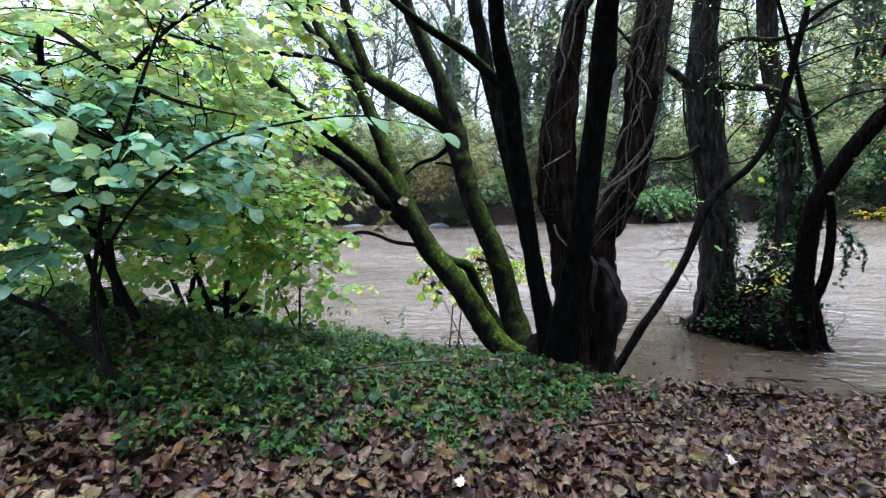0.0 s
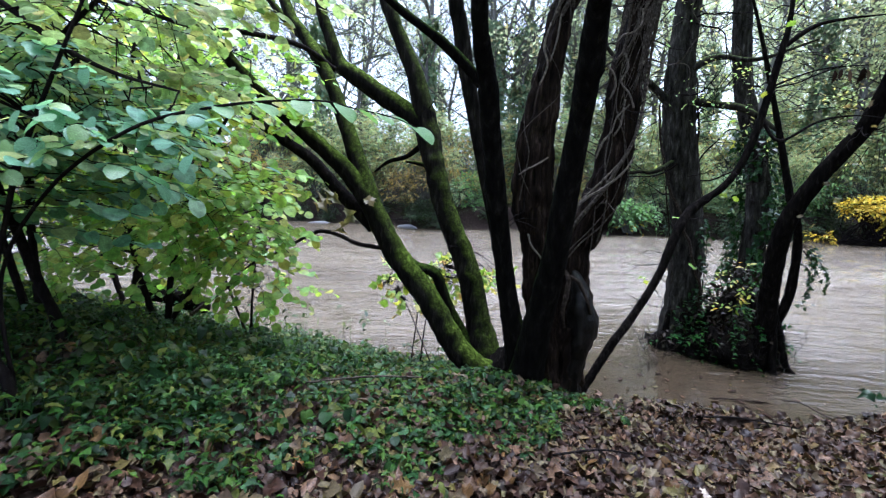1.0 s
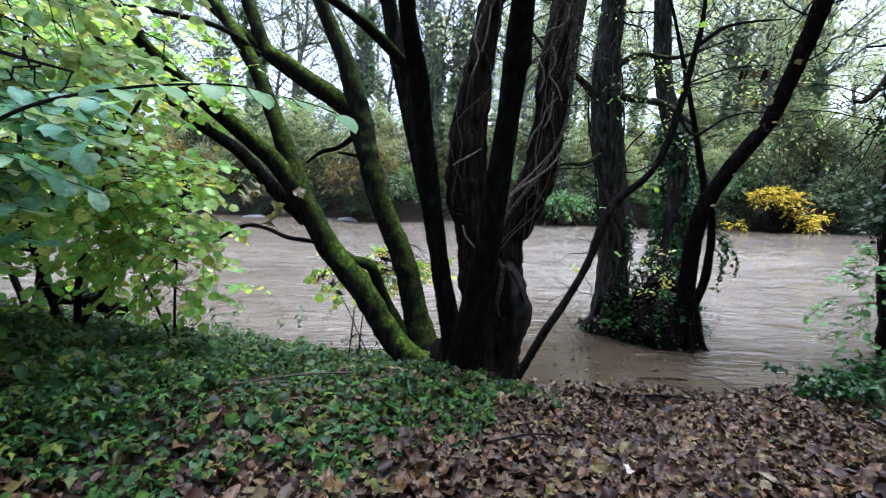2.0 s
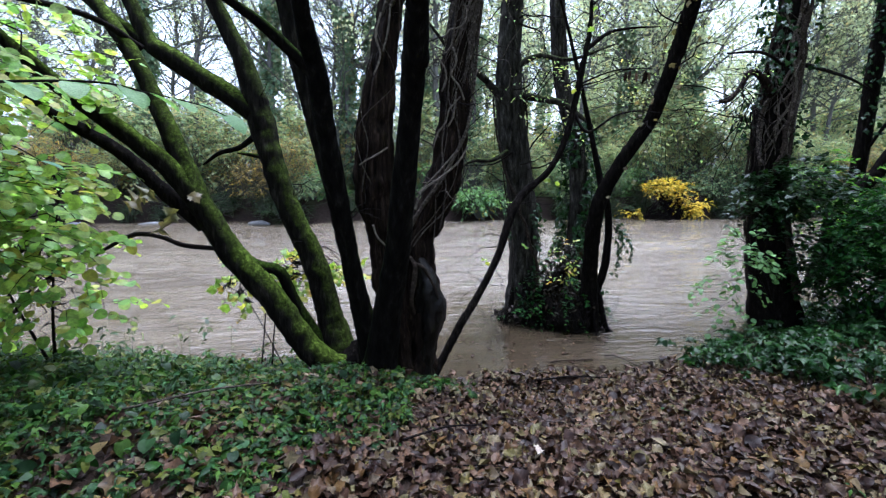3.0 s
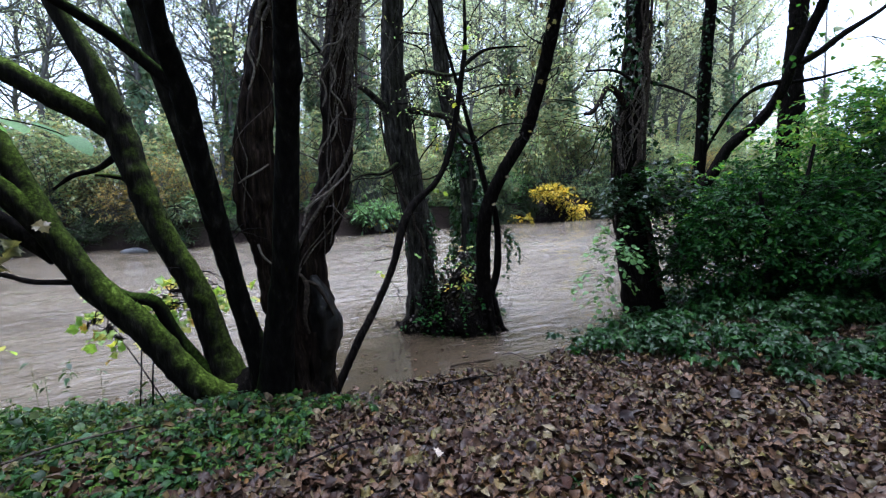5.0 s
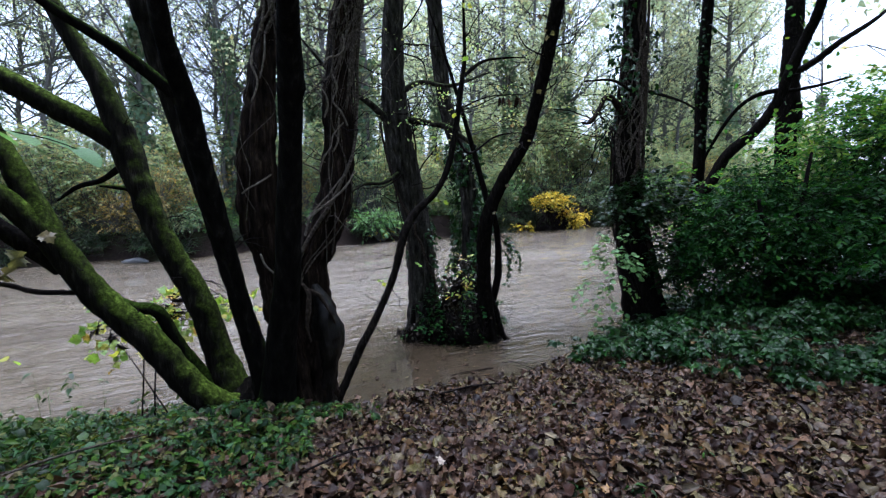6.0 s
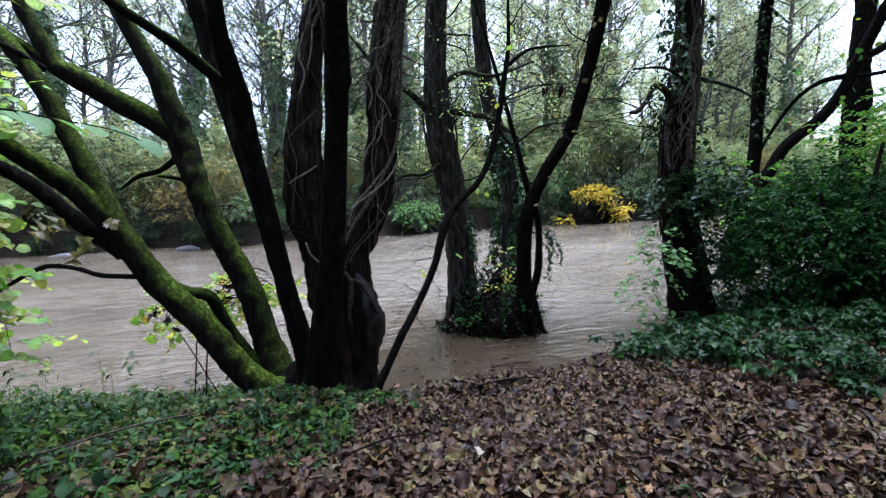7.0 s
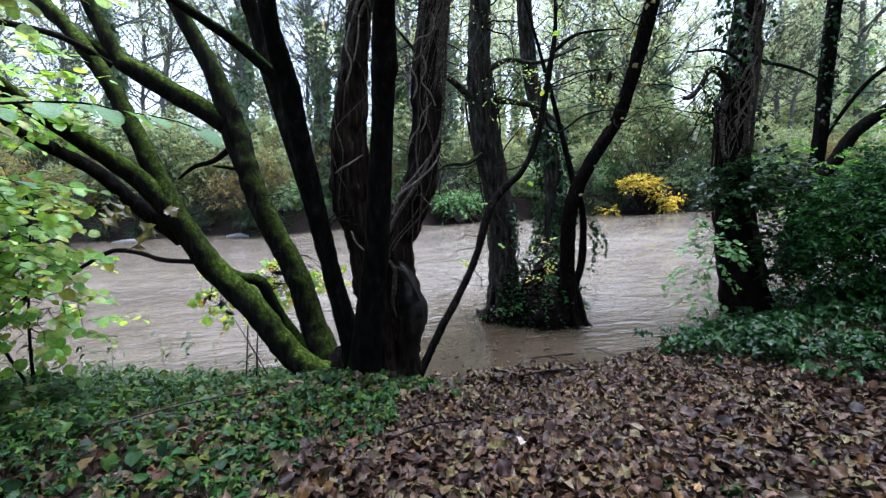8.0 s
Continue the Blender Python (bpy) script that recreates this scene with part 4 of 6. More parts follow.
stem("branch", alder, [(2.47, 6.28, 2.86, 0.042), (2.76, 6.19, 3.00, 0.033), (3.14, 6.10, 2.95, 0.023), (3.61, 5.91, 3.09, 0.009)], GREY_BARK, 10, 0.05, 0.12, 23)
stem("branch", alder, [(2.54, 6.34, 1.92, 0.033), (2.20, 6.19, 1.73, 0.028), (1.92, 6.10, 1.71, 0.019), (1.55, 5.91, 1.50, 0.007)], GREY_BARK, 8, 0.05, 0.15, 24)
v, f = joined([twigs_on(rng, I1[3:10], 24, 0.7, 0.15, 0.008)] + [boughs(rng, I1[4:9], 10, 1.2, 0.013)])
part("brushwood", mesh_of("brushwood", v, f, TWIG), alder)
for v, f in vines(rng, I1, 8, 0.012, 1.0, 0.4, 0.05, 0.4):
    part("ivy_stem", mesh_of("ivy_stem", v, f, VINE_DARK), alder)
part("ivy_leaves", ivy_on(rng, I1, 500, -0.2, 1.2, 0.06, None, 0.05, 0.5), alder)
p, d = in_ellipsoids(rng, 160, [(3.1, 6.1, 2.8, 1.1, 0.6, 0.8), (4.3, 5.8, 2.6, 0.9, 0.5, 0.8), (2.2, 6.2, 2.7, 0.6, 0.4, 0.6)], 0.0)
lines, pos, al, up, sz = sprays(rng, p, d, 5, 0.3, 0.05, 0.3, 0.5)
part("foliage", leaves("foliage", OVAL_LEAF, pos, al, up, sz, HAZEL_TOP, rng), alder, "sparse yellow-green leaves")
v, f = thin_tubes(np.concatenate([lines, np.stack([np.repeat([[2.6, 6.3, 2.3]], 12, 0), 0.6 * p[:12] + 0.4 * np.array([2.6, 6.3, 2.5]) + (0, 0, 0.1), p[:12], p[:12] + d[:12] * 0.05], 1)]), np.full(len(lines) + 12, 0.005), np.full(len(lines) + 12, 0.002))
part("brushwood", mesh_of("brushwood", v, f, TWIG), alder)
high_crown(rng, alder, [(2.6, 6.8, 7.5, 2.2, 2.0, 2.0)], 200, ROUND_LEAF, HAZEL_YELLOW, 0.08)

I2 = [(3.78, 7.30, -0.85, 0.26), (3.82, 7.30, 0.25, 0.17), (3.86, 7.30, 1.16, 0.15), (3.76, 7.30, 2.03, 0.135), (3.52, 7.30, 2.86, 0.12), (3.42, 7.30, 3.67, 0.115), (3.38, 7.30, 4.52, 0.11), (3.3, 7.3, 7.5, 0.08)]
ivytree = thing("ivy_clad_tree", "tree trunk clothed in dark ivy leaves on the islet", "tree", (3.78, 7.3, -0.42))
stem("trunk", ivytree, I2, GREY_BARK, 16, 0.08, 0.1, 25)
part("ivy_leaves", ivy_on(rng, I2, 1700, 0.3, 2.35, 0.08, None, 0.12, 0.1), ivytree)
v, f = twigs_on(rng, I2[2:], 40, 0.9, 0.1, 0.008)
part("brushwood", mesh_of("brushwood", v, f, TWIG), ivytree)
high_crown(rng, ivytree, [(3.4, 7.3, 7.6, 1.8, 1.8, 1.6)], 150, ROUND_LEAF, HAZEL_YELLOW, 0.08)

I3 = [(3.5, 5.95, -0.8, 0.149), (3.45, 5.88, -0.3, 0.113), (3.37, 5.76, 0.3, 0.095), (3.31, 5.61, 0.82, 0.089), (3.31, 5.47, 1.24, 0.088), (3.47, 5.32, 1.69, 0.073), (3.69, 5.18, 2.11, 0.074), (3.76, 5.03, 2.5, 0.073), (3.81, 4.89, 2.92, 0.073), (3.81, 4.74, 3.25, 0.075), (3.81, 4.6, 3.59, 0.069), (3.85, 4.3, 4.8, 0.047), (3.9, 4.2, 6, 0.023)]
crook = thing("crooked_tree", "crooked black-barked tree leaning over the water", "tree", (3.48, 5.93, -0.42))
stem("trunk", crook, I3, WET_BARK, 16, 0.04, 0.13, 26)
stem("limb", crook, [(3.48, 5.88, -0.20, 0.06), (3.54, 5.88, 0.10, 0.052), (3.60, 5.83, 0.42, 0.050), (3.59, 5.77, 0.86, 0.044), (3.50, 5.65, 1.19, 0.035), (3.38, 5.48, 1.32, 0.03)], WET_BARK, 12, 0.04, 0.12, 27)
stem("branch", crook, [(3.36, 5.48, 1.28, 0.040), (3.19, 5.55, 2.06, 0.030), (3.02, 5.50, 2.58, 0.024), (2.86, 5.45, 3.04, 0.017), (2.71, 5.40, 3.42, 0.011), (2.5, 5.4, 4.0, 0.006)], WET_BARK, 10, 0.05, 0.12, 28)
v, f = joined([twigs_on(rng, I3[3:11], 24, 0.45, 0.2, 0.006), boughs(rng, I3[5:11], 8, 0.9, 0.010)])
part("brushwood", mesh_of("brushwood", v, f, TWIG), crook)
line = glide(I3, 0.05)
p = line[rng.integers(45, 95, 64), :3] + rng.normal(0, 0.13, (64, 3))
leaf_parts(crook, MAPLE_FINE, p, rng.normal(size=(64, 3)) - (0, 0, 0.9), rng.normal(size=(64, 3)) + (0, -0.3, 0.8), rng.uniform(0.03, 0.075, 64), WITHERED, rng)
high_crown(rng, crook, [(3.9, 4.3, 5.6, 1.4, 1.3, 1.0)], 150, ROUND_LEAF, HAZEL_YELLOW, 0.09)

islet = thing("islet_mound", "mound of roots and mud just above the flood", "islet", (3.2, 6.5, -0.42), kind="structure")
stem("roots", islet, [(2.45, 6.55, -0.75, 0.30), (2.75, 6.30, -0.46, 0.28), (3.05, 6.12, -0.34, 0.32), (3.30, 5.95, -0.36, 0.28), (3.48, 5.85, -0.75, 0.18)], WET_BARK, 24, 0.04, 0.6, 29, freq=7.0)
stem("roots", islet, [(2.85, 6.35, -0.5, 0.20), (3.02, 6.28, -0.1, 0.16), (3.12, 6.22, 0.15, 0.10), (3.18, 6.2, 0.3, 0.05)], WET_BARK, 14, 0.04, 0.5, 30, "rotten stump between the trunks", freq=9.0)
g = np.random.default_rng(56)
for cx, cy, r0, n in ((2.74, 6.44, 0.14, 8), (3.44, 5.87, 0.06, 6), (3.78, 7.3, 0.16, 3)):
    for k in range(n):
        az = 2 * math.pi * (k + g.uniform(0, 0.7)) / n
        c, s_ = math.cos(az), math.sin(az)
        reach = g.uniform(0.2, 0.38)
        stem("root", islet, [(cx + c * r0 * 0.6, cy + s_ * r0 * 0.6, g.uniform(0.1, 0.35), 0.05), (cx + c * (r0 + 0.08), cy + s_ * (r0 + 0.08), -0.12, 0.045), (cx + c * (r0 + 0.5 * reach), cy + s_ * (r0 + 0.5 * reach), -0.36, 0.035), (cx + c * (r0 + reach), cy + s_ * (r0 + reach), -0.5, 0.02)], WET_BARK, 8, 0.04, 0.25, float(k), freq=14.0)
thicket = thing("islet_brambles", "brambles and ivy thick round the drowned tree bases", "bramble", (3.1, 6.1, -0.42))
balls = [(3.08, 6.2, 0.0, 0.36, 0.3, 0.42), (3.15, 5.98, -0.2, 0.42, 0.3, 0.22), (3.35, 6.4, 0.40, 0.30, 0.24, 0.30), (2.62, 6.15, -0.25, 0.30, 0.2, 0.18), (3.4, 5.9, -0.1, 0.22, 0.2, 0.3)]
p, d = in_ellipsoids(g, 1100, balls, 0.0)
part("withered_foliage", leaves("withered_foliage", OVAL_LEAF, p, g.normal(size=(1100, 3)) - (0, 0, 0.6), g.normal(size=(1100, 3)) + (0, -0.4, 0.6), g.uniform(0.05, 0.09, 1100), DARK_DEAD, g), thicket, "black-brown dead leaves")
p, d = in_ellipsoids(rng, 150, balls, 0.7)
lines, pos, al, up, sz = sprays(rng, p, d, 5, 0.22, 0.055, 0.6, 0.5)
part("foliage", leaves("foliage", IVY_LEAF, pos, al, up, sz, BUSH_GREEN, rng), thicket)
p, d = in_ellipsoids(rng, 20, [(2.95, 5.85, -0.2, 0.28, 0.12, 0.14), (3.22, 5.95, 0.15, 0.2, 0.15, 0.22), (3.35, 6.25, 0.5, 0.25, 0.2, 0.2)], 0.5)
lines2, pos, al, up, sz = sprays(rng, p, d, 5, 0.2, 0.065, 0.5, 0.5)
part("withered_foliage", leaves("withered_foliage", OVAL_LEAF, pos, al, up + (0, -0.4, 0), sz, MAPLE_GREEN, rng), thicket, "yellow-green autumn leaves")
lines = np.concatenate([lines, lines2])
v, f = thin_tubes(lines, np.full(len(lines), 0.004), np.full(len(lines), 0.002))
part("cane_tangle", mesh_of("cane_tangle", v, f, TWIG), thicket)
v, f = twigs_on(g, [(2.5, 6.2, -0.45, 0.02), (2.85, 5.9, -0.42, 0.02), (3.2, 5.7, -0.42, 0.02), (3.5, 5.75, -0.42, 0.02), (3.7, 6.0, -0.4, 0.02)], 60, 0.5, 0.6, 0.006, 0.0)
part("cane_tangle", mesh_of("cane_tangle", v, f, TWIG), thicket, "dead brown twigs standing in the water")
v, f = twigs_on(g, [(1.95, 5.3, -0.45, 0.02), (2.2, 5.5, -0.45, 0.02), (2.4, 5.9, -0.45, 0.02)], 16, 0.55, 1.2, 0.005, 0.0)
part("cane_tangle", mesh_of("cane_tangle", v, f, VINE_DARK), thicket, "thin bare shoots rising from the water")
# ivy that hangs in strings from the outer limb
for k in range(6):
    x0, y0, z0 = 3.62 + 0.035 * k, 5.72 + g.normal(0, 0.05), 0.95 - 0.06 * abs(k - 3) + g.normal(0, 0.04)
    n, drop = 16, g.uniform(0.3, 0.75)
    t = np.linspace(0, 1, n)
    line = np.column_stack([x0 + 0.05 * np.sin(4 * t + k) + 0.08 * t, y0 + 0.03 * np.cos(5 * t + k), z0 - drop * t + 0.1 * np.sin(3 * t)])
    al = g.normal(0, 0.6, (n, 3)) - (0, 0, 0.7)
    part("trailing_leaves", leaves("trailing_leaves", IVY_SMALL, line, al, g.normal(0, 0.4, (n, 3)) + (0, -0.7, 0.4), g.uniform(0.035, 0.065, n), IVY, g), thicket)
    v, f = tube([(3.58, 5.76, 1.0, 0.004)] + [(*q, 0.003) for q in line[::4]], 4, 0.05, 0.1)
    part("cane", mesh_of("cane", v, f, TWIG), thicket)


# ---------------------------------------------------------------- ivy tree and trees on the next stretch of bank
rng = np.random.default_rng(25)
RI = [(5.99, 5.55, -0.75, 0.40), (5.91, 5.65, -0.3, 0.32), (5.83, 5.70, 0.17, 0.25), (5.73, 5.80, 1.16, 0.185), (5.79, 5.90, 1.92, 0.19), (5.94, 6.00, 2.67, 0.185), (6.10, 6.10, 3.43, 0.165), (6.22, 6.20, 4.26, 0.15), (6.5, 6.4, 6.5, 0.14), (6.6, 6.5, 8.5, 0.07)]
big = thing("ivy_tree", "dark trunk ridged with old ivy stems and ivy leaves", "tree", (5.9, 5.6, -0.3))
big_trunk = stem("trunk", big, RI, WET_BARK, 20, 0.06, 0.14, 30, "", 0.08, 6, 0.8)
for v, f in vines(rng, RI, 16, 0.018, 0.9, 0.5, 0.05, 0.75):
    part("ivy_stem", mesh_of("ivy_stem", v, f, VINE_DARK), big_trunk)
for v, f in vines(rng, RI, 15, 0.017, 1.2, 0.8, 0.24, 0.50, -1.9):
    part("ivy_stem", mesh_of("ivy_stem", v, f, VINE), big_trunk, "thick brown ivy stem")
stem("branch", big, [(5.72, 5.85, 2.55, 0.06), (5.50, 5.84, 2.78, 0.045), (5.35, 5.83, 2.80, 0.036), (5.21, 5.77, 2.63, 0.030), (5.00, 5.70, 2.44, 0.026), (4.85, 5.65, 2.42, 0.016)], RED_BARK, 10, 0.04, 0.18, 31, "crooked broken branch")
stem("branch", big, [(6.1, 5.9, 2.95, 0.03), (6.8, 6.2, 2.95, 0.025), (7.6, 6.6, 2.95, 0.02), (8.4, 7.0, 2.9, 0.012)], TWIG, 8, 0.05, 0.12, 32)
stem("branch", big, [(5.8, 5.8, 2.9, 0.025), (5.3, 5.6, 2.98, 0.018), (4.7, 5.4, 2.9, 0.01)], TWIG, 8, 0.05, 0.12, 33)
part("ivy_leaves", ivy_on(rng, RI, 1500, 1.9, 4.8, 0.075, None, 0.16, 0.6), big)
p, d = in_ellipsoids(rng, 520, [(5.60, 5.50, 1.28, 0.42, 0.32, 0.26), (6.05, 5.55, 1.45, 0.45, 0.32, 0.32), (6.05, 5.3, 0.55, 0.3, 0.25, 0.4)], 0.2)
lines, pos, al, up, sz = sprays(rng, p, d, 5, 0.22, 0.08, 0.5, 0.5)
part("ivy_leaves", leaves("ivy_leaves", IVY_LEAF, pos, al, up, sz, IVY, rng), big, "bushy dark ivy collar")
v, f = twigs_on(rng, [(5.0, 5.7, 2.45, 0.02), (5.25, 5.75, 2.6, 0.02), (5.4, 5.75, 2.4, 0.02), (5.1, 5.6, 2.2, 0.01)], 26, 1.0, -0.7, 0.009, 0.0)
part("brushwood", mesh_of("brushwood", v, f, TWIG), big, "hanging dead twigs")
high_crown(rng, big, [(6.5, 6.4, 7.6, 2.2, 2.0, 1.8)], 200, ROUND_LEAF, HAZEL_YELLOW, 0.09)

tip = thing("overhanging_bramble", "pale broad-leaved bramble hanging over the water", "bramble", (5.4, 5.2, -0.3))
p, d = in_ellipsoids(rng, 60, [(4.82, 5.15, 0.45, 0.32, 0.25, 0.32), (5.05, 5.2, 0.7, 0.3, 0.2, 0.2), (4.80, 5.1, 0.05, 0.18, 0.2, 0.25)], 0.2)
lines, pos, al, up, sz = sprays(rng, p, d, 5, 0.25, 0.066, 0.6, 0.5)
part("foliage", leaves("foliage", ROUND_LEAF, pos, al, up, sz, FERN, rng), tip)
v, f = thin_tubes(np.concatenate([lines, np.stack([np.repeat([[5.6, 5.3, -0.2]], 14, 0), 0.5 * (p[:14] + (5.6, 5.3, 0.4)), p[:14], p[:14] + d[:14] * 0.1], 1)]), np.full(74, 0.006), np.full(74, 0.002))
part("cane_tangle", mesh_of("cane_tangle", v, f, TWIG), tip)

R2 = [(8.45, 7.1, -0.3, 0.160), (8.52, 7.2, 0.18, 0.147), (8.61, 7.24, 1.14, 0.120), (8.74, 7.28, 2.19, 0.110), (8.81, 7.32, 3.22, 0.114), (8.91, 7.36, 4.22, 0.108), (9.05, 7.4, 5.31, 0.099), (9.3, 7.5, 8, 0.048)]
slim = thing("slim_ivy_tree", "slim upright dark tree with ivy", "tree", (8.5, 7.1, -0.2))
stem("trunk", slim, R2, WET_BARK, 14, 0.08, 0.1, 34)
part("ivy_leaves", ivy_on(rng, R2, 620, 2.2, 6.0, 0.08, None, 0.08, 0.4), slim)
v, f = twigs_on(rng, R2[2:], 30, 0.9, 0.2, 0.008)
part("brushwood", mesh_of("brushwood", v, f, TWIG), slim)
R3 = [(7.9, 7.05, -0.2, 0.144), (8.07, 7.00, 0.65, 0.128), (8.22, 6.92, 1.16, 0.114), (8.56, 6.85, 1.60, 0.108), (8.89, 6.78, 2.09, 0.097), (9.49, 6.70, 2.52, 0.091), (9.89, 6.62, 3.01, 0.095), (10.12, 6.55, 3.57, 0.094), (10.45, 6.48, 4.23, 0.092), (10.69, 6.40, 4.86, 0.085), (11.2, 6.2, 7, 0.046)]
bowed = thing("bowed_tree", "dark tree bowed outward in a long curve", "tree", (7.9, 7.05, -0.2))
stem("trunk", bowed, R3, WET_BARK, 16, 0.06, 0.09, 35)
stem("branch", bowed, [(9.97, 6.62, 3.24, 0.05), (9.58, 6.80, 3.16, 0.040), (9.21, 6.95, 2.87, 0.035), (8.85, 7.1, 2.3, 0.03), (8.7, 7.2, 1.9, 0.02)], WET_BARK, 10, 0.05, 0.1, 36)
stem("branch", bowed, [(10.15, 6.56, 3.5, 0.07), (10.73, 6.50, 3.78, 0.065), (11.21, 6.40, 4.11, 0.058), (12.04, 6.30, 4.56, 0.04), (13, 6.2, 5.2, 0.02)], WET_BARK, 10, 0.05, 0.1, 37)
stem("branch", bowed, [(10.0, 6.6, 3.2, 0.04), (10.7, 6.5, 3.3, 0.03), (11.6, 6.4, 3.5, 0.02)], WET_BARK, 8, 0.05, 0.1, 38)
v, f = twigs_on(rng, R3[4:], 26, 0.8, 0.3, 0.007)
part("brushwood", mesh_of("brushwood", v, f, TWIG), bowed)
p = glide(R3, 0.08)[rng.integers(35, 75, 60), :3] + rng.normal(0, 0.35, (60, 3))
part("foliage", leaves("foliage", ROUND_LEAF, p, rng.normal(size=(60, 3)) - (0, 0, 0.6), rng.normal(size=(60, 3)) + (0, 0, 1), rng.uniform(0.07, 0.11, 60), BUSH_LIGHT, rng), bowed)
# Mostly an out-of-view canopy, added to shade the litter and shrubs below.
high_crown(rng, bowed, [(9.5, 5.5, 7.0, 2.8, 2.2, 1.2), (8.0, 2.4, 6.9, 3.0, 2.6, 1.0)], 1300, BROAD_LEAF, BUSH_LIGHT, 0.22)
R4 = [(13.5, 8.8, -0.1, 0.279), (13.43, 8.80, 0.94, 0.238), (13.31, 8.80, 2.19, 0.221), (13.43, 8.80, 3.13, 0.279), (13.40, 8.80, 3.92, 0.221), (13.48, 8.80, 5.33, 0.209), (13.53, 8.80, 6.33, 0.196), (13.8, 8.9, 9, 0.098)]
lump = thing("lumpy_trunk_tree", "dark old trunk with a swollen broken limb scar", "tree", (13.5, 8.8, 0))
stem("trunk", lump, R4, WET_BARK, 18, 0.08, 0.15, 39)
high_crown(rng, lump, [(13.6, 8.8, 8.5, 2.5, 2.5, 1.6)], 150, ROUND_LEAF, HAZEL_YELLOW, 0.1)


# ---------------------------------------------------------------- shrubs
def shrub(name, label, category, base, stems, balls, n_twigs, per, leaf, leaf_len, mat, seed, twig_len=0.3, sag=0.25, level=0.6, shell=0.4, bark=None, curl=1.0, face=(0, 0, 1.0), single_to=None, clumps=0):
    """A leafy shrub: stems from one foot, thin branches that reach into its masses of leaf, and leafy twigs."""
    g = np.random.default_rng(seed)
    ob = thing(name, label, category, base)
    lines = []
    for k, s in enumerate(stems):
        stem("stem", ob, s, bark or TWIG, 9, 0.05, 0.14, seed + k, freq=14.0)
        lines.append(glide(s, 0.08)[:, :3])
    allp = np.vstack(lines)
    if clumps:
        own = [in_ellipsoids(g, clumps, [b], 0.75)[0] for b in balls]
        balls = [(*c, *(r * g.uniform(0.22, 0.42) for r in b[3:])) for b, cs in zip(balls, own) for c in cs]
    p, d = in_ellipsoids(g, n_twigs, balls, shell)
    tw, pos, al, up, sz = sprays(g, p, d, per, twig_len, leaf_len, sag, level, face)
    near = np.array([allp[np.argmin(((allp - q) ** 2).sum(1) + 0.6 * np.maximum(0, allp[:, 2] - q[2]) ** 2)] for q in p[:: max(1, n_twigs // 100)]])
    far = p[:: max(1, n_twigs // 100)]
    t = np.linspace(0, 1, 6)[None, :, None]
    br = near[:, None] * (1 - t) + far[:, None] * t
    br[..., 2] += (0.12 * np.linalg.norm(far - near, axis=1))[:, None] * np.sin(math.pi * t[..., 0])
    br[:, 1:-1] += g.normal(0, 0.03, (len(br), 4, 3))
    v, f = joined([thin_tubes(br, np.full(len(br), 0.006), np.full(len(br), 0.003), 4), thin_tubes(tw, np.full(len(tw), 0.0035), np.full(len(tw), 0.0015))])
    part("branchwork", mesh_of("branchwork", v, f, TWIG), ob)
    near_by = (pos[:, 1] < single_to[0]) & (pos[:, 0] > single_to[1]) if single_to else np.zeros(len(pos), bool)
    pick = np.flatnonzero(near_by)[:300]
    if len(pick):
        leaf_parts(ob, leaf, pos[pick], al[pick], up[pick], sz[pick], mat, g, "leaf", curl)
    rest = np.ones(len(pos), bool)
    rest[pick] = False
    if rest.any():
        part("foliage", leaves("foliage", leaf, pos[rest], al[rest], up[rest], sz[rest], mat, g, curl), ob)
    return ob


shrub("hazel_shrub", "tall hazel shrub with broad wet green leaves on dark stems", "shrub", (-1.45, 1.95, 0.42),
    [[(-1.46, 1.89, 0.36, 0.030), (-1.51, 1.92, 0.58, 0.023), (-1.60, 1.95, 0.66, 0.021), (-1.83, 1.98, 0.77, 0.019), (-1.99, 2.00, 0.88, 0.019), (-2.4, 2.05, 1.0, 0.018), (-2.8, 2.1, 1.5, 0.014)],
     [(-1.62, 1.97, 0.64, 0.015), (-1.69, 2.02, 0.85, 0.013), (-1.70, 2.05, 1.03, 0.013), (-1.65, 2.08, 1.28, 0.012), (-1.53, 2.10, 1.63, 0.012), (-1.2, 2.2, 2.4, 0.006)],
     [(-2.05, 2.68, 0.32, 0.040), (-2.20, 2.73, 0.63, 0.034), (-2.32, 2.75, 0.83, 0.032), (-2.53, 2.77, 1.28, 0.030), (-2.73, 2.80, 1.53, 0.036), (-3.36, 2.90, 1.87, 0.025)],
     [(-2.66, 2.79, 1.4, 0.022), (-2.54, 2.60, 2.2, 0.02), (-2.3, 2.45, 2.52, 0.018), (-1.88, 2.40, 2.31, 0.016), (-1.62, 2.40, 2.14, 0.014), (-1.33, 2.40, 2.01, 0.010), (-0.9, 2.3, 1.9, 0.005)]],
    # the last mass is out of view, added to shade the litter under it
    [(-1.75, 2.25, 1.72, 0.75, 0.5, 0.30), (-2.3, 2.4, 1.98, 0.8, 0.6, 0.25), (-1.15, 2.3, 1.73, 0.45, 0.35, 0.14), (-1.9, 2.2, 1.36, 0.5, 0.4, 0.2), (-2.8, 2.6, 1.6, 0.6, 0.5, 0.35), (-2.4, 1.3, 2.0, 0.7, 0.5, 0.35)],
    470, 8, ROUND_LEAF, 0.088, HAZEL, 41, 0.40, 0.2, 0.92, 0.25, face=(0.1, -0.1, 1.0), single_to=(2.15, -1.6))
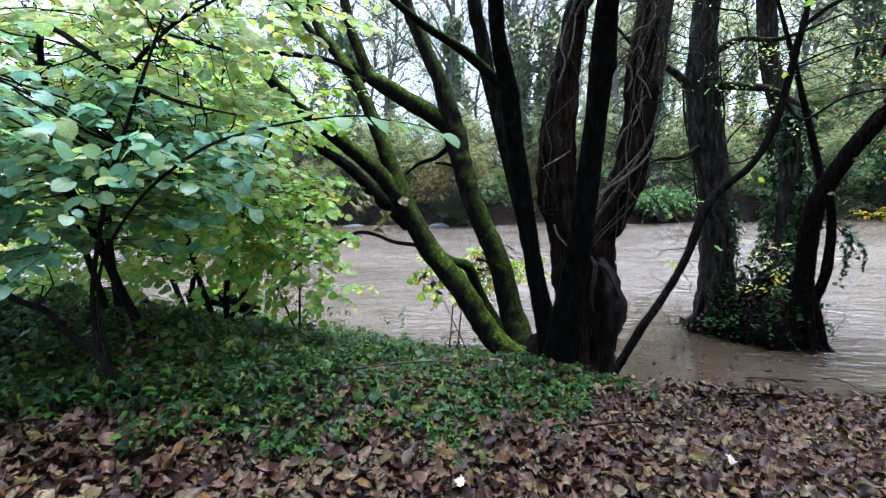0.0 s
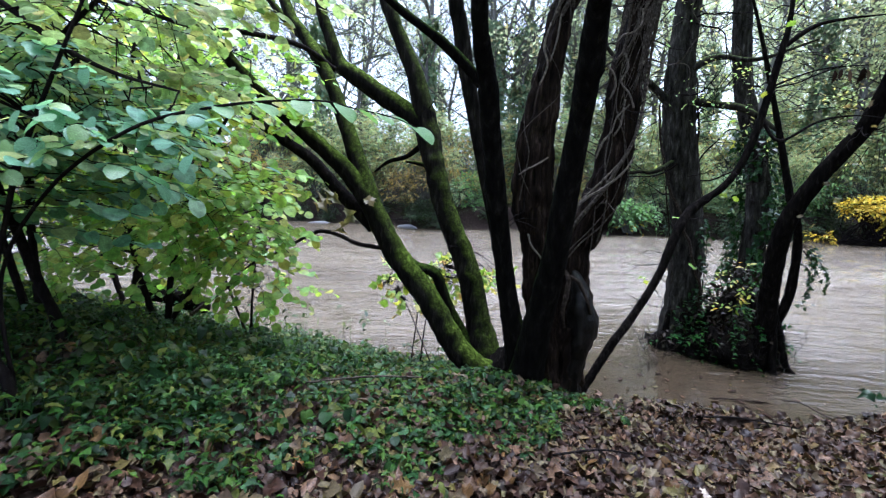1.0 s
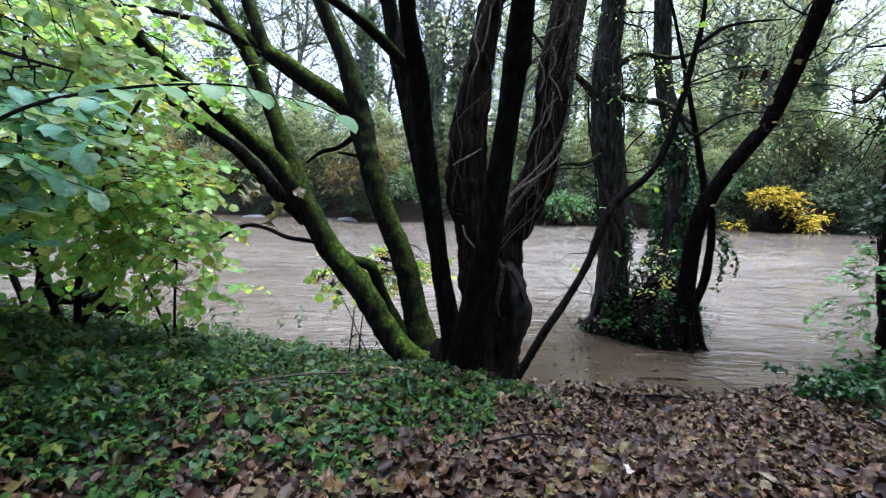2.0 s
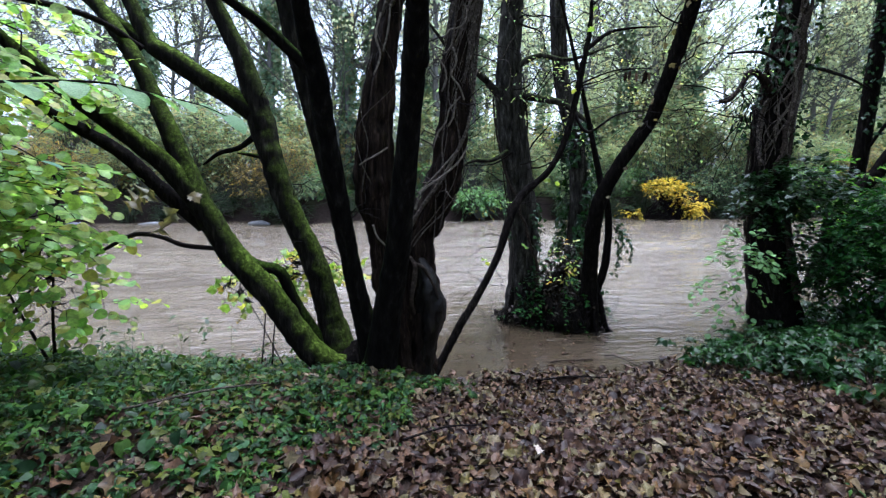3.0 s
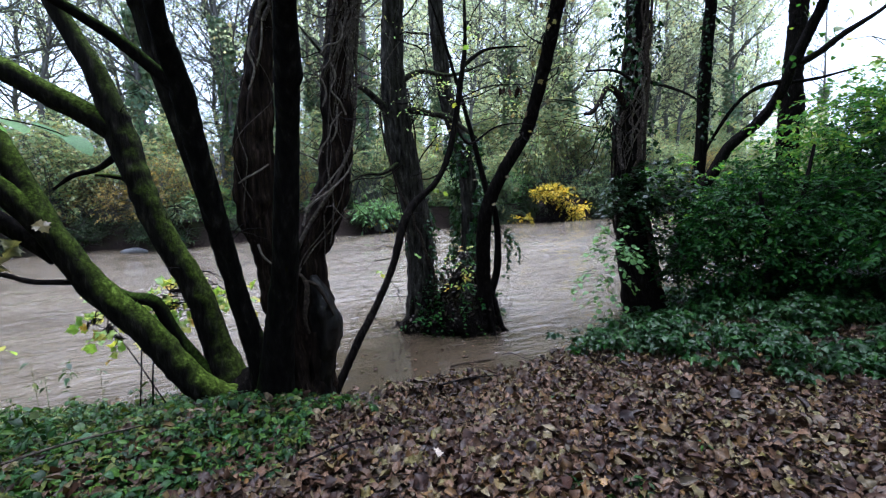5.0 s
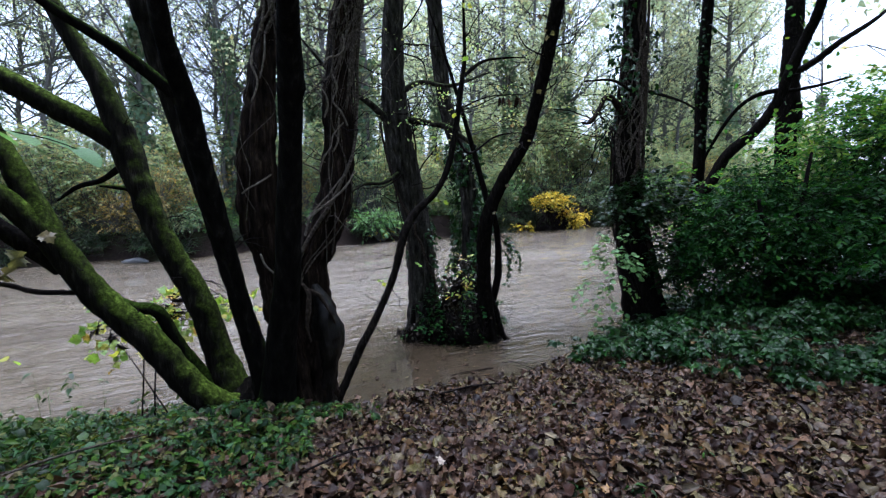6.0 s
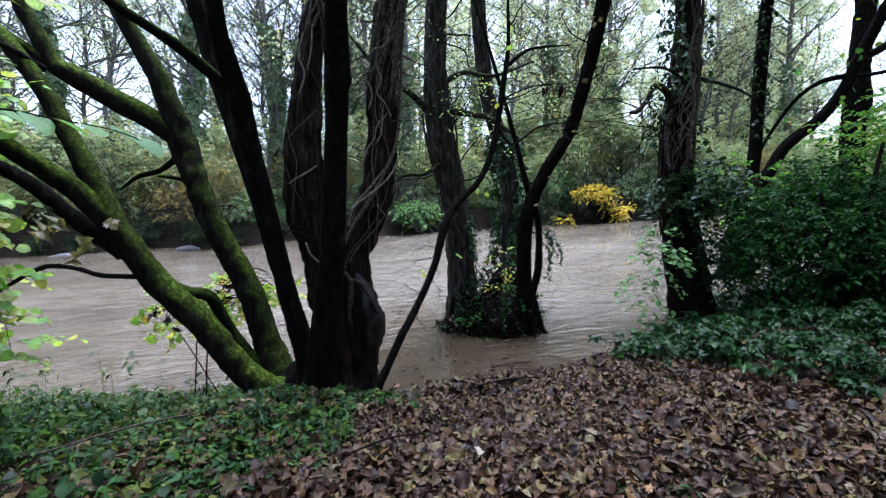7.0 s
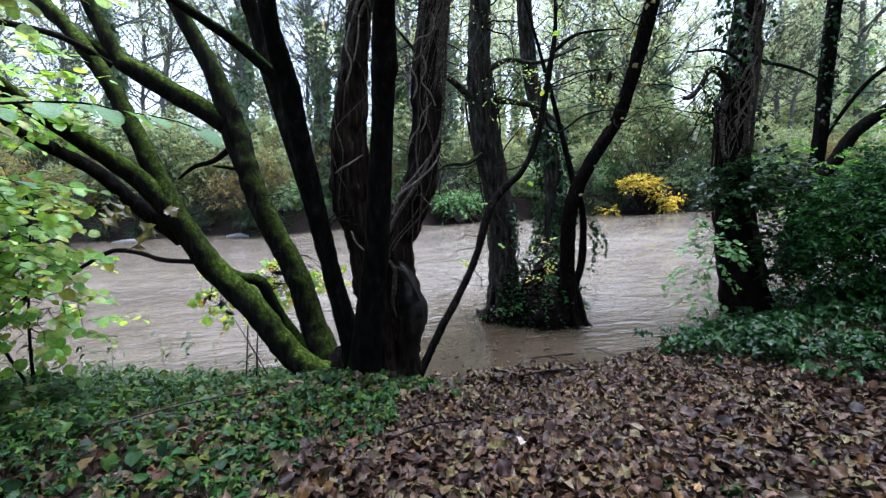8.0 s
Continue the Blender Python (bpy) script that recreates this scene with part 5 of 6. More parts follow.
shrub("hazel_shrub", "thin yellow-green hazel boughs spread above the path", "shrub", (-2.6, 3.0, 0.3),
    [[(-2.62, 3.0, 0.25, 0.03), (-2.7, 3.05, 1.2, 0.026), (-2.5, 3.0, 2.1, 0.02), (-1.9, 2.9, 2.55, 0.014), (-1.2, 2.8, 2.75, 0.007)],
     [(-2.66, 3.0, 0.25, 0.028), (-3.0, 3.0, 1.5, 0.022), (-3.1, 3.0, 2.6, 0.015), (-2.8, 2.9, 3.3, 0.008)]],
    [(-2.2, 2.7, 2.45, 0.9, 0.6, 0.35), (-1.35, 2.7, 2.55, 0.75, 0.6, 0.30), (-3.2, 3.0, 2.5, 0.8, 0.7, 0.6), (-1.8, 3.1, 2.15, 0.7, 0.5, 0.25), (-2.6, 2.9, 3.1, 1.0, 0.8, 0.4), (-1.15, 3.1, 2.95, 0.7, 0.6, 0.3)],
    360, 7, ROUND_LEAF, 0.085, HAZEL_TOP, 48, 0.36, 0.2, 0.8, 0.1, face=(0.2, -0.4, 0.8))
SHOOT = [(-1.50, 1.95, 0.36, 0.011), (-1.67, 2.05, 1.0, 0.009), (-1.42, 2.08, 1.42, 0.009), (-1.0, 2.1, 1.70, 0.008), (-0.57, 2.10, 1.80, 0.006), (-0.18, 2.14, 1.83, 0.004), (0.0, 2.16, 1.80, 0.003), (0.18, 2.18, 1.76, 0.002), (0.30, 2.20, 1.70, 0.0015)]
shoot = thing("hazel_spray", "single hazel shoot with flat pale green leaves", "shrub", (-1.3, 2.2, 0.5))
stem("stem", shoot, SHOOT, TWIG, 8, 0.04, 0.1, 42)
g = np.random.default_rng(42)
at = glide(SHOOT[4:], 0.02)[::4, :3][:11]
n = len(at)
turn = np.where(np.arange(n) % 2, 0.75, -0.6) + g.normal(0, 0.15, n)
leaf_parts(shoot, ROUND_LEAF, at, np.column_stack([np.cos(turn), np.sin(turn), g.uniform(-0.5, -0.2, n)]), np.column_stack([g.normal(0.15, 0.15, n), g.normal(-0.25, 0.25, n), np.ones(n)]), g.uniform(0.085, 0.125, n), FERN, g, "leaf", 1.2)
shrub("hazel_shrub", "yellowing hazel shrub close to the water", "shrub", (-2.4, 3.9, 0.25),
    [[(-2.4, 3.9, 0.15, 0.03), (-2.3, 3.9, 0.8, 0.025), (-1.9, 3.8, 1.6, 0.018), (-1.4, 3.7, 2.3, 0.008)],
     [(-2.5, 3.9, 0.15, 0.03), (-2.8, 4.0, 0.9, 0.024), (-2.9, 4.1, 1.8, 0.018), (-2.7, 4.1, 2.9, 0.01)],
     [(-2.45, 3.95, 0.15, 0.025), (-2.2, 4.2, 0.7, 0.02), (-1.9, 4.4, 1.0, 0.012), (-1.6, 4.5, 1.0, 0.006)]],
    [(-1.75, 3.5, 1.25, 0.6, 0.5, 0.42), (-1.62, 4.05, 1.05, 0.45, 0.4, 0.38), (-1.55, 4.35, 0.45, 0.22, 0.2, 0.2), (-1.5, 3.7, 1.5, 0.5, 0.4, 0.3), (-1.4, 2.9, 1.45, 0.4, 0.3, 0.22), (-2.4, 3.8, 1.55, 0.8, 0.6, 0.5), (-2.2, 4.2, 1.0, 0.5, 0.4, 0.25), (-2.0, 3.7, 2.2, 0.9, 0.7, 0.4), (-2.9, 4.0, 2.4, 1.0, 0.7, 0.6), (-2.95, 4.1, 0.72, 0.6, 0.4, 0.36), (-3.6, 3.8, 0.95, 0.8, 0.6, 0.55), (-4.4, 4.2, 1.1, 0.9, 0.6, 0.65), (-2.25, 4.3, 0.62, 0.25, 0.25, 0.22)],
    720, 7, ROUND_LEAF, 0.082, HAZEL_YELLOW, 43, 0.36, 0.3, 0.7, 0.3, face=(0.2, -0.5, 0.8))
shrub("hazel_shrub", "yellow-green hazel leaning over the water", "shrub", (-3.8, 5.0, 0.1),
    [[(-3.8, 5.0, 0.0, 0.035), (-3.6, 5.0, 0.9, 0.028), (-3.2, 4.9, 1.8, 0.02), (-2.8, 4.8, 3.0, 0.01)],
     [(-3.9, 5.0, 0.0, 0.035), (-4.3, 5.1, 1.0, 0.028), (-4.6, 5.2, 2.2, 0.02), (-4.7, 5.2, 3.4, 0.01)]],
    [(-3.2, 4.9, 1.2, 0.8, 0.5, 0.6), (-4.2, 5.0, 1.8, 1.1, 0.7, 0.9), (-3.4, 4.9, 2.7, 1.2, 0.8, 0.7), (-5.2, 4.8, 2.6, 1.2, 0.9, 1.2), (-2.7, 5.0, 0.6, 0.35, 0.3, 0.2)],
    390, 7, ROUND_LEAF, 0.10, HAZEL_YELLOW, 44, 0.38, 0.3, 0.7, 0.3, face=(0.2, -0.4, 0.8))
shrub("hazel_shrub", "low bright green hazel regrowth at the water's edge", "shrub", (-1.9, 4.4, 0.1),
    [[(-1.9, 4.4, 0.0, 0.014), (-1.8, 4.3, 0.5, 0.010), (-1.65, 4.2, 1.1, 0.006), (-1.5, 4.1, 1.5, 0.003)], [(-1.95, 4.4, 0.0, 0.014), (-2.1, 4.3, 0.6, 0.010), (-2.2, 4.2, 1.2, 0.005)]],
    [(-1.65, 4.2, 0.6, 0.28, 0.25, 0.35), (-1.62, 4.1, 1.15, 0.32, 0.25, 0.4), (-2.15, 4.2, 0.95, 0.4, 0.3, 0.4)],
    85, 7, ROUND_LEAF, 0.085, HAZEL_YELLOW, 49, 0.26, 0.35, 0.5, 0.1, face=(0.2, -0.6, 0.7))
shrub("maple_sapling", "young maple with thin stems and yellow-green leaves", "sapling", (-0.2, 4.75, -0.2),
    [[(-0.25, 4.72, -0.25, 0.008), (-0.20, 4.75, 0.2, 0.006), (-0.08, 4.8, 0.62, 0.004), (0.05, 4.8, 0.85, 0.002)], [(-0.35, 4.75, -0.25, 0.007), (-0.30, 4.8, 0.3, 0.005), (-0.32, 4.8, 0.75, 0.003)], [(-0.15, 4.72, -0.25, 0.006), (-0.45, 4.8, 0.35, 0.004), (-0.62, 4.8, 0.5, 0.002)]],
    [(-0.40, 4.8, 0.52, 0.36, 0.2, 0.2), (0.10, 4.8, 0.62, 0.3, 0.2, 0.14), (0.45, 4.75, 0.62, 0.25, 0.15, 0.12)], 64, 4, MAPLE_FINE, 0.085, MAPLE_GREEN, 45, 0.16, 0.3, 0.6, 0.0, face=(0, -0.6, 0.7), single_to=(9, -9))
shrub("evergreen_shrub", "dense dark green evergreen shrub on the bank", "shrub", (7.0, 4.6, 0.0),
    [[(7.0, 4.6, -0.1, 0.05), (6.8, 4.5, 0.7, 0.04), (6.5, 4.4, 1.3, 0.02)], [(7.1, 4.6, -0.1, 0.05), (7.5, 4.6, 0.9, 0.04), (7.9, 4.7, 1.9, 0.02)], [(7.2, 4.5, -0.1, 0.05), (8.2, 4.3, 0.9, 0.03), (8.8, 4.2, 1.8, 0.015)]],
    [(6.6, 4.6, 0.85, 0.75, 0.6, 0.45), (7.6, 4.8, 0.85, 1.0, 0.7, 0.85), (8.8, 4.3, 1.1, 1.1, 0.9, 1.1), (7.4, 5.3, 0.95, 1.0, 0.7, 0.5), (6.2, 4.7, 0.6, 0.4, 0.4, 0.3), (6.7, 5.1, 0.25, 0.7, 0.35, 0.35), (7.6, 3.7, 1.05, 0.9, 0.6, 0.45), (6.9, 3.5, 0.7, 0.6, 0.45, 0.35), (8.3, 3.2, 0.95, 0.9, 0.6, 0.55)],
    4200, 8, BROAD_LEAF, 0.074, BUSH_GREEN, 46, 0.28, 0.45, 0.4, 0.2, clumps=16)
shrub("light_shrub", "taller lighter green shrub behind the evergreen", "shrub", (9.5, 6.0, 0.1),
    [[(9.5, 6.0, 0.0, 0.05), (9.4, 5.9, 1.2, 0.04), (9.2, 5.8, 2.4, 0.02)], [(9.6, 6.0, 0.0, 0.05), (10.3, 5.8, 1.4, 0.04), (11, 5.6, 2.6, 0.02)]],
    [(8.9, 6.1, 1.25, 1.0, 0.7, 0.5), (10.4, 5.6, 2.1, 1.3, 1.0, 0.9), (11.8, 5.0, 2.0, 1.8, 1.6, 1.5), (10.5, 3.6, 1.2, 1.5, 1.0, 1.2), (13.5, 5.5, 1.5, 1.5, 1.5, 1.6), (10.0, 4.4, 2.0, 1.2, 0.9, 0.8), (9.0, 5.3, 1.9, 0.9, 0.7, 0.5), (7.5, 6.5, 1.35, 0.8, 0.5, 0.55)],
    3400, 8, BROAD_LEAF, 0.09, BUSH_LIGHT, 47, 0.34, 0.35, 0.5, 0.2, clumps=14)


# ---------------------------------------------------------------- far bank: prototypes of woodland trees and bushes
def far_tree(name, label, seed, height, r, lean, low, n_limbs, n_leaf, leaf_len, mat, bark, ivy_to=0.0):
    """A woodland tree at the origin: a tapered trunk, limbs, fine twigs and an open crown."""
    g = np.random.default_rng(seed)
    ob = thing(name, label, "tree", group="woodland trees")
    tp = [(0, 0, -0.3, r * 1.25)]
    for k in range(1, 7):
        h = height * k / 6
        tp.append((lean * h + g.normal(0, 0.12), g.normal(0, 0.12), h, r * (1.02 - 0.92 * k / 6)))
    v, f = tube(tp, 9, 0.4, 0.1, seed=seed, freq=2.0)
    part("trunk", mesh_of("trunk", v, f, bark), ob)
    line = glide(tp, 0.2)
    pick = line[g.integers(int(low * len(line)), len(line) - 2, n_limbs)]
    az = g.uniform(0, 2 * math.pi, n_limbs)
    rise = g.uniform(0.25, 1.1, n_limbs)
    d = unit(np.column_stack([np.cos(az), np.sin(az), rise]))
    ln = (0.10 + 0.26 * (1 - pick[:, 2] / height)) * height * g.uniform(0.6, 1.3, n_limbs)
    t = np.linspace(0, 1, 4)
    limb = pick[:, None, :3] + d[:, None] * (ln[:, None] * t)[..., None]
    limb[:, 1:] += np.cumsum(g.normal(0, 0.07, (n_limbs, 3, 3)), 1) * ln[:, None, None]
    n_tw = n_limbs * 9
    which, at = g.integers(0, n_limbs, n_tw), g.integers(1, 4, n_tw)
    q0 = limb[which, at]
    d2 = unit(d[which] + g.normal(0, 0.8, (n_tw, 3)))
    l2 = 0.38 * ln[which] * g.uniform(0.4, 1.3, n_tw)
    tw = q0[:, None] + d2[:, None] * (l2[:, None] * t)[..., None]
    tw[:, 1:] += np.cumsum(g.normal(0, 0.08, (n_tw, 3, 3)), 1) * l2[:, None, None]
    v, f = joined([thin_tubes(limb, np.maximum(0.02, pick[:, 3] * 0.45), np.full(n_limbs, 0.012), 5), thin_tubes(tw, np.full(n_tw, 0.014), np.full(n_tw, 0.005))])
    part("branchwork", mesh_of("branchwork", v, f, bark), ob)
    if n_leaf:
        k, j = g.integers(0, n_tw, n_leaf), g.uniform(0.2, 1.05, n_leaf)
        pos = q0[k] + d2[k] * (l2[k] * j)[:, None] + g.normal(0, 0.22, (n_leaf, 3))
        part("crown", leaves("crown", KITE_LEAF, pos, g.normal(size=(n_leaf, 3)) - (0, 0, 0.4), g.normal(size=(n_leaf, 3)) + (0, 0, 0.8), leaf_len * g.uniform(0.6, 1.4, n_leaf), mat, g), ob)
    if ivy_to:
        part("ivy_leaves", ivy_on(g, tp, int(260 * ivy_to), 0.1, ivy_to, 0.25, HAZED_IVY, 0.22, 0.1), ob)
    return ob


def far_bush(name, label, category, seed, balls, n, leaf_len, mat, per=6, blade_kind=None, sag=0.3, bark=None):
    g = np.random.default_rng(seed)
    ob = thing(name, label, category, group="bushes on the far bank")
    loose_balls = [(x + g.normal(0, 0.5 * rx), y + g.normal(0, 0.4 * ry), z + g.normal(0, 0.45 * rz), rx * s, ry * s, rz * s) for x, y, z, rx, ry, rz in balls for s in g.uniform(0.3, 0.75, 4)]
    p, d = in_ellipsoids(g, n, loose_balls, 0.05)
    p[:, 2] = np.maximum(p[:, 2], 0.02)
    tw, pos, al, up, sz = sprays(g, p, d, per, leaf_len * 3.2, leaf_len, sag, 0.4)
    part("foliage", leaves("foliage", blade_kind or KITE_LEAF, pos, al, up, sz, mat, g), ob)
    m = min(n, 90)
    root = np.column_stack([np.array(balls)[g.integers(0, len(balls), m), 0] * 0.6, np.zeros(m), np.full(m, -0.1)])
    t = np.linspace(0, 1, 5)[None, :, None]
    st = root[:, None] * (1 - t) + p[:m, None] * t
    st[:, 1:-1] += g.normal(0, 0.08, (m, 3, 3))
    nb = 70
    q = p[g.integers(0, n, nb)]
    dq = unit(g.normal(size=(nb, 3)) + (0, -0.2, 0.5))
    ext = q[:, None] + dq[:, None] * (g.uniform(0.4, 1.3, (nb, 1)) * np.linspace(0, 1, 5)[None])[..., None]
    ext[:, 1:] += np.cumsum(g.normal(0, 0.06, (nb, 4, 3)), 1)
    v, f = joined([thin_tubes(ext, np.full(nb, 0.012), np.full(nb, 0.004)), thin_tubes(st, np.full(m, 0.03), np.full(m, 0.008), 4), thin_tubes(tw[: n // 3, ::3], np.full(n // 3, 0.008), np.full(n // 3, 0.003))])
    part("branchwork", mesh_of("branchwork", v, f, bark or HAZED_BARK), ob)
    return ob


def on_far(x, y, turn=0.0, size=1.0, dz=0.0):
    return Matrix.LocRotScale((x, y, float(ground_z(x, y)) + dz), Euler((0, 0, turn)), (size, size, size))


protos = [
    far_tree("woodland_tree", "slender grey woodland tree with thin yellow-green crown", 61, 17, 0.20, 0.02, 0.30, 44, 6500, 0.17, HAZED_LIGHT, HAZED_BARK),
    far_tree("woodland_tree", "ivy-clad woodland tree with open pale green crown", 62, 19, 0.26, -0.02, 0.35, 44, 6000, 0.17, HAZED_LIGHT, HAZED_BARK, 8.0),
    far_tree("woodland_tree", "nearly bare leaning woodland tree", 63, 15, 0.13, 0.09, 0.25, 54, 1500, 0.12, HAZED_LIGHT, HAZED_BARK),
    far_tree("woodland_tree", "ivy-clad upright tree with few leaves remaining", 64, 20, 0.19, 0.0, 0.30, 54, 1800, 0.13, HAZED_LIGHT, HAZED_BARK, 9.0),
    far_tree("woodland_tree", "full-crowned pale green woodland tree", 65, 14, 0.20, -0.04, 0.15, 60, 6500, 0.20, HAZED_LIGHT, HAZED_BARK),
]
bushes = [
    far_bush("riverside_bush", "dark green riverside bush", "bush", 71, [(0, 0, 1.2, 1.8, 1.2, 1.3), (1.2, 0.2, 2.0, 1.3, 1.1, 1.1), (-1.2, 0, 0.5, 1.2, 1.0, 0.9), (0.3, -0.3, 0.2, 1.3, 0.8, 0.5)], 560, 0.18, HAZED_DARK),
    far_bush("riverside_bush", "tall olive-green riverside bush", "bush", 72, [(0, 0, 2.0, 1.4, 1.2, 2.0), (0.9, 0, 3.4, 1.3, 1.1, 1.3), (-0.9, -0.2, 1.0, 1.2, 1.0, 1.0)], 520, 0.19, HAZED_OLIVE),
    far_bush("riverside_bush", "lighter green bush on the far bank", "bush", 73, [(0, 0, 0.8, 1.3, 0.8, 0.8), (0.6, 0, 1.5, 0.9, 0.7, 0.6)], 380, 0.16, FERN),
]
wood = np.random.default_rng(80)
first = [True] * 8
spots = []
for row, (y0, y1, gap) in enumerate([(23.5, 26, 2.9), (27, 33, 3.3), (34, 44, 3.7), (46, 64, 3.9)]):
    half = 16 + 12 * row
    for x in np.arange(-half - 6, half + 16, gap):
        spots.append((x + wood.normal(0, 0.7), wood.uniform(y0, y1), row))
spots += [(-0.9, 25.2, 0), (0.8, 30.5, 1), (2.2, 40.0, 2)]
for x, y, row in spots:
    odds = (0.06, 0.04, 0.62, 0.28, 0.0) if x < 3 + 2 * row else [(0.3, 0.25, 0.25, 0.2, 0.0), (0.3, 0.2, 0.15, 0.15, 0.2), (0.3, 0.1, 0.1, 0.1, 0.4), (0.25, 0.05, 0.05, 0.05, 0.6)][row]
    k = int(wood.choice(5, p=odds))
    m = on_far(x, y, wood.uniform(0, 6.28))
    if first[k]:
        protos[k].matrix_basis, first[k] = m, False
    else:
        copy_thing(protos[k], m)
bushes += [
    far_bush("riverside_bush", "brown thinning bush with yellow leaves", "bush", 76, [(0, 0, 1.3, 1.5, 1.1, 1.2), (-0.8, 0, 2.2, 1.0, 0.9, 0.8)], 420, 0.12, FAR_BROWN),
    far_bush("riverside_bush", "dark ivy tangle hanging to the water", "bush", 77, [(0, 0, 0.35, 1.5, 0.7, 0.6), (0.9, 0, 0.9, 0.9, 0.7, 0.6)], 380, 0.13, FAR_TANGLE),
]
first += [True, True]
def bank_line(x):
    """Where the far bank meets the water."""
    return FAR_Y + 0.5 * float(waves(np.array([x]), np.array([0.0]), 5, 5, 0.15, 0.8)[0])


for x in np.arange(-27, 38, 1.2):
    for lo_y, hi_y, lo, hi, dz, skip in ((0.45, 0.7, 0.4, 0.75, 0.3, 0.35), (0.9, 1.8, 0.55, 1.0, 0.1, 0.2), (2.4, 4.0, 0.6, 1.15, 0.0, 0.2), (4.5, 7, 0.7, 1.3, 0.0, 0.25), (9, 18, 0.8, 1.5, 0.0, 0.5)):
        if wood.random() < skip:
            continue
        x1 = x + wood.normal(0, 0.6)
        odds = (0.20, 0.30, 0.12, 0.34, 0.04) if x1 < 4 else (0.30, 0.30, 0.26, 0.10, 0.04)
        k = int(wood.choice(5, p=odds))
        y = bank_line(x1) + wood.uniform(lo_y, hi_y)
        if lo_y < 0.5 and (abs(x1 - 15.0) < 2.3 or abs(x1 - 5.1) < 1.7):
            continue
        m = on_far(x1, y, wood.uniform(0, 6.28), wood.uniform(lo, hi), dz)
        if first[5 + k]:
            bushes[k].matrix_basis, first[5 + k] = m, False
        else:
            copy_thing(bushes[k], on_far(x1, y, wood.uniform(0, 6.28), wood.uniform(lo, hi) / bushes[k].scale[0], dz))
    for dy in (0.05, 0.2):
        if wood.random() < (0.75 if x < 3 else 0.35):
            continue
        x1 = x + wood.normal(0, 0.5)
        copy_thing(bushes[4], on_far(x1, bank_line(x1) + dy, wood.uniform(0, 6.28), wood.uniform(0.4, 0.75) / bushes[4].scale[0], 0.02))
gold = far_bush("golden_bush", "bright yellow autumn bush arching over the far waterline", "bush", 74, [(-0.35, 0, 1.55, 0.75, 0.4, 0.28), (0.40, -0.1, 1.05, 0.38, 0.3, 0.5), (0.62, -0.2, 0.45, 0.26, 0.25, 0.30), (1.25, 0, 0.5, 0.30, 0.2, 0.25), (-2.0, -0.1, 0.22, 0.5, 0.25, 0.14)], 430, 0.12, YELLOW, bark=TWIG)
gold.matrix_basis = Matrix.LocRotScale((14.6, 21.2, -0.38), None, (1.1, 1.1, 0.98))
fern = far_bush("fern_clump", "bright green fern clump over the far water", "fern", 75, [(0, 0, 0.95, 0.9, 0.5, 0.3), (0.3, 0, 0.7, 0.6, 0.4, 0.2)], 200, 0.17, FERN, 8, OVAL_LEAF, 0.5)
fern.matrix_basis = pose(5.1, 21.2, -0.2)
low = far_bush("low_yellow_bush", "small yellow-leaved bush under the fern clump", "bush", 78, [(0, 0, 0.35, 0.6, 0.3, 0.2)], 40, 0.12, YELLOW)
low.matrix_basis = pose(5.2, 21.1, -0.2)

# unseen woodland added to close and shade the path behind; light comes over it
for x, y, k in [(-12, -17, 4), (-4, -18, 1), (4, -15, 4), (12, -13, 1), (9, -5, 4), (7.6, -1.6, 4), (14, -2, 4), (18, -2, 4), (-15, -3, 4), (18, 4, 4), (-15, 6, 4), (-9, -20, 4)]:
    copy_thing(protos[k], Matrix.LocRotScale((x, y, float(ground_z(x, y))), Euler((0, 0, x)), None))
# out-of-view bushes, the nearest added to darken the evergreen and ivy
for x, y in [(-10, -5), (-8, -10), (-5, -11), (-2, -11), (1, -10), (4, -9), (7, -6), (10, -4), (5.6, -0.9), (6.8, -0.2), (12.5, 0), (-11.5, -1), (7.8, 0.2), (10.6, 1.6)]:
    copy_thing(bushes[1], pose(x, y, float(ground_z(x, y)), 0, 0, 115 * x))


# ---------------------------------------------------------------- forest floor
def green_left(x, y):
    lim = np.interp(x, [-6, -3, -1.5, -0.15, 0.7, 1.05, 1.5, 2.2], [0.85, 1.05, 1.35, 1.9, 2.5, 3.15, 3.9, 5.5])
    return y - lim + 0.22 * waves(x, y, 31, 10, 2, 9)


def green_right(x, y):
    lim = np.interp(y, [1.8, 2.4, 2.65, 2.85, 3.1, 3.4, 3.7, 3.92, 4.6], [6.0, 4.75, 4.3, 4.0, 3.95, 3.9, 3.8, 3.75, 3.7])
    return x - lim + 0.16 * waves(x, y, 32, 10, 1.5, 7)


floor_rng = np.random.default_rng(90)
n = 98000
x, y = floor_rng.uniform(-4.5, 8.0, n), floor_rng.uniform(0.2, 5.8, n)
dense = np.where((green_left(x, y) > 0.1) | (green_right(x, y) > 0.3), 0.35, 1.0)
near_edge = edge_y(x) - y
keep = (floor_rng.random(n) < dense) & (near_edge > -0.05 - 0.5 * floor_rng.random(n) ** 2 * np.exp(-(((x - 2.2) / 1.0) ** 2)))
x, y = x[keep], y[keep]
n = len(x)
z = ground_z(x, y) + floor_rng.uniform(0.004, 0.035, n)
up = np.column_stack([floor_rng.normal(0, 0.5, n), floor_rng.normal(0, 0.5, n), np.ones(n)])
a = floor_rng.uniform(0, 2 * math.pi, n)
along = np.column_stack([np.cos(a), np.sin(a), -(np.cos(a) * up[:, 0] + np.sin(a) * up[:, 1])])
sel = np.flatnonzero((x > 0.2) & (x < 2.1) & (y > 1.9) & (y < 2.75))[:300]
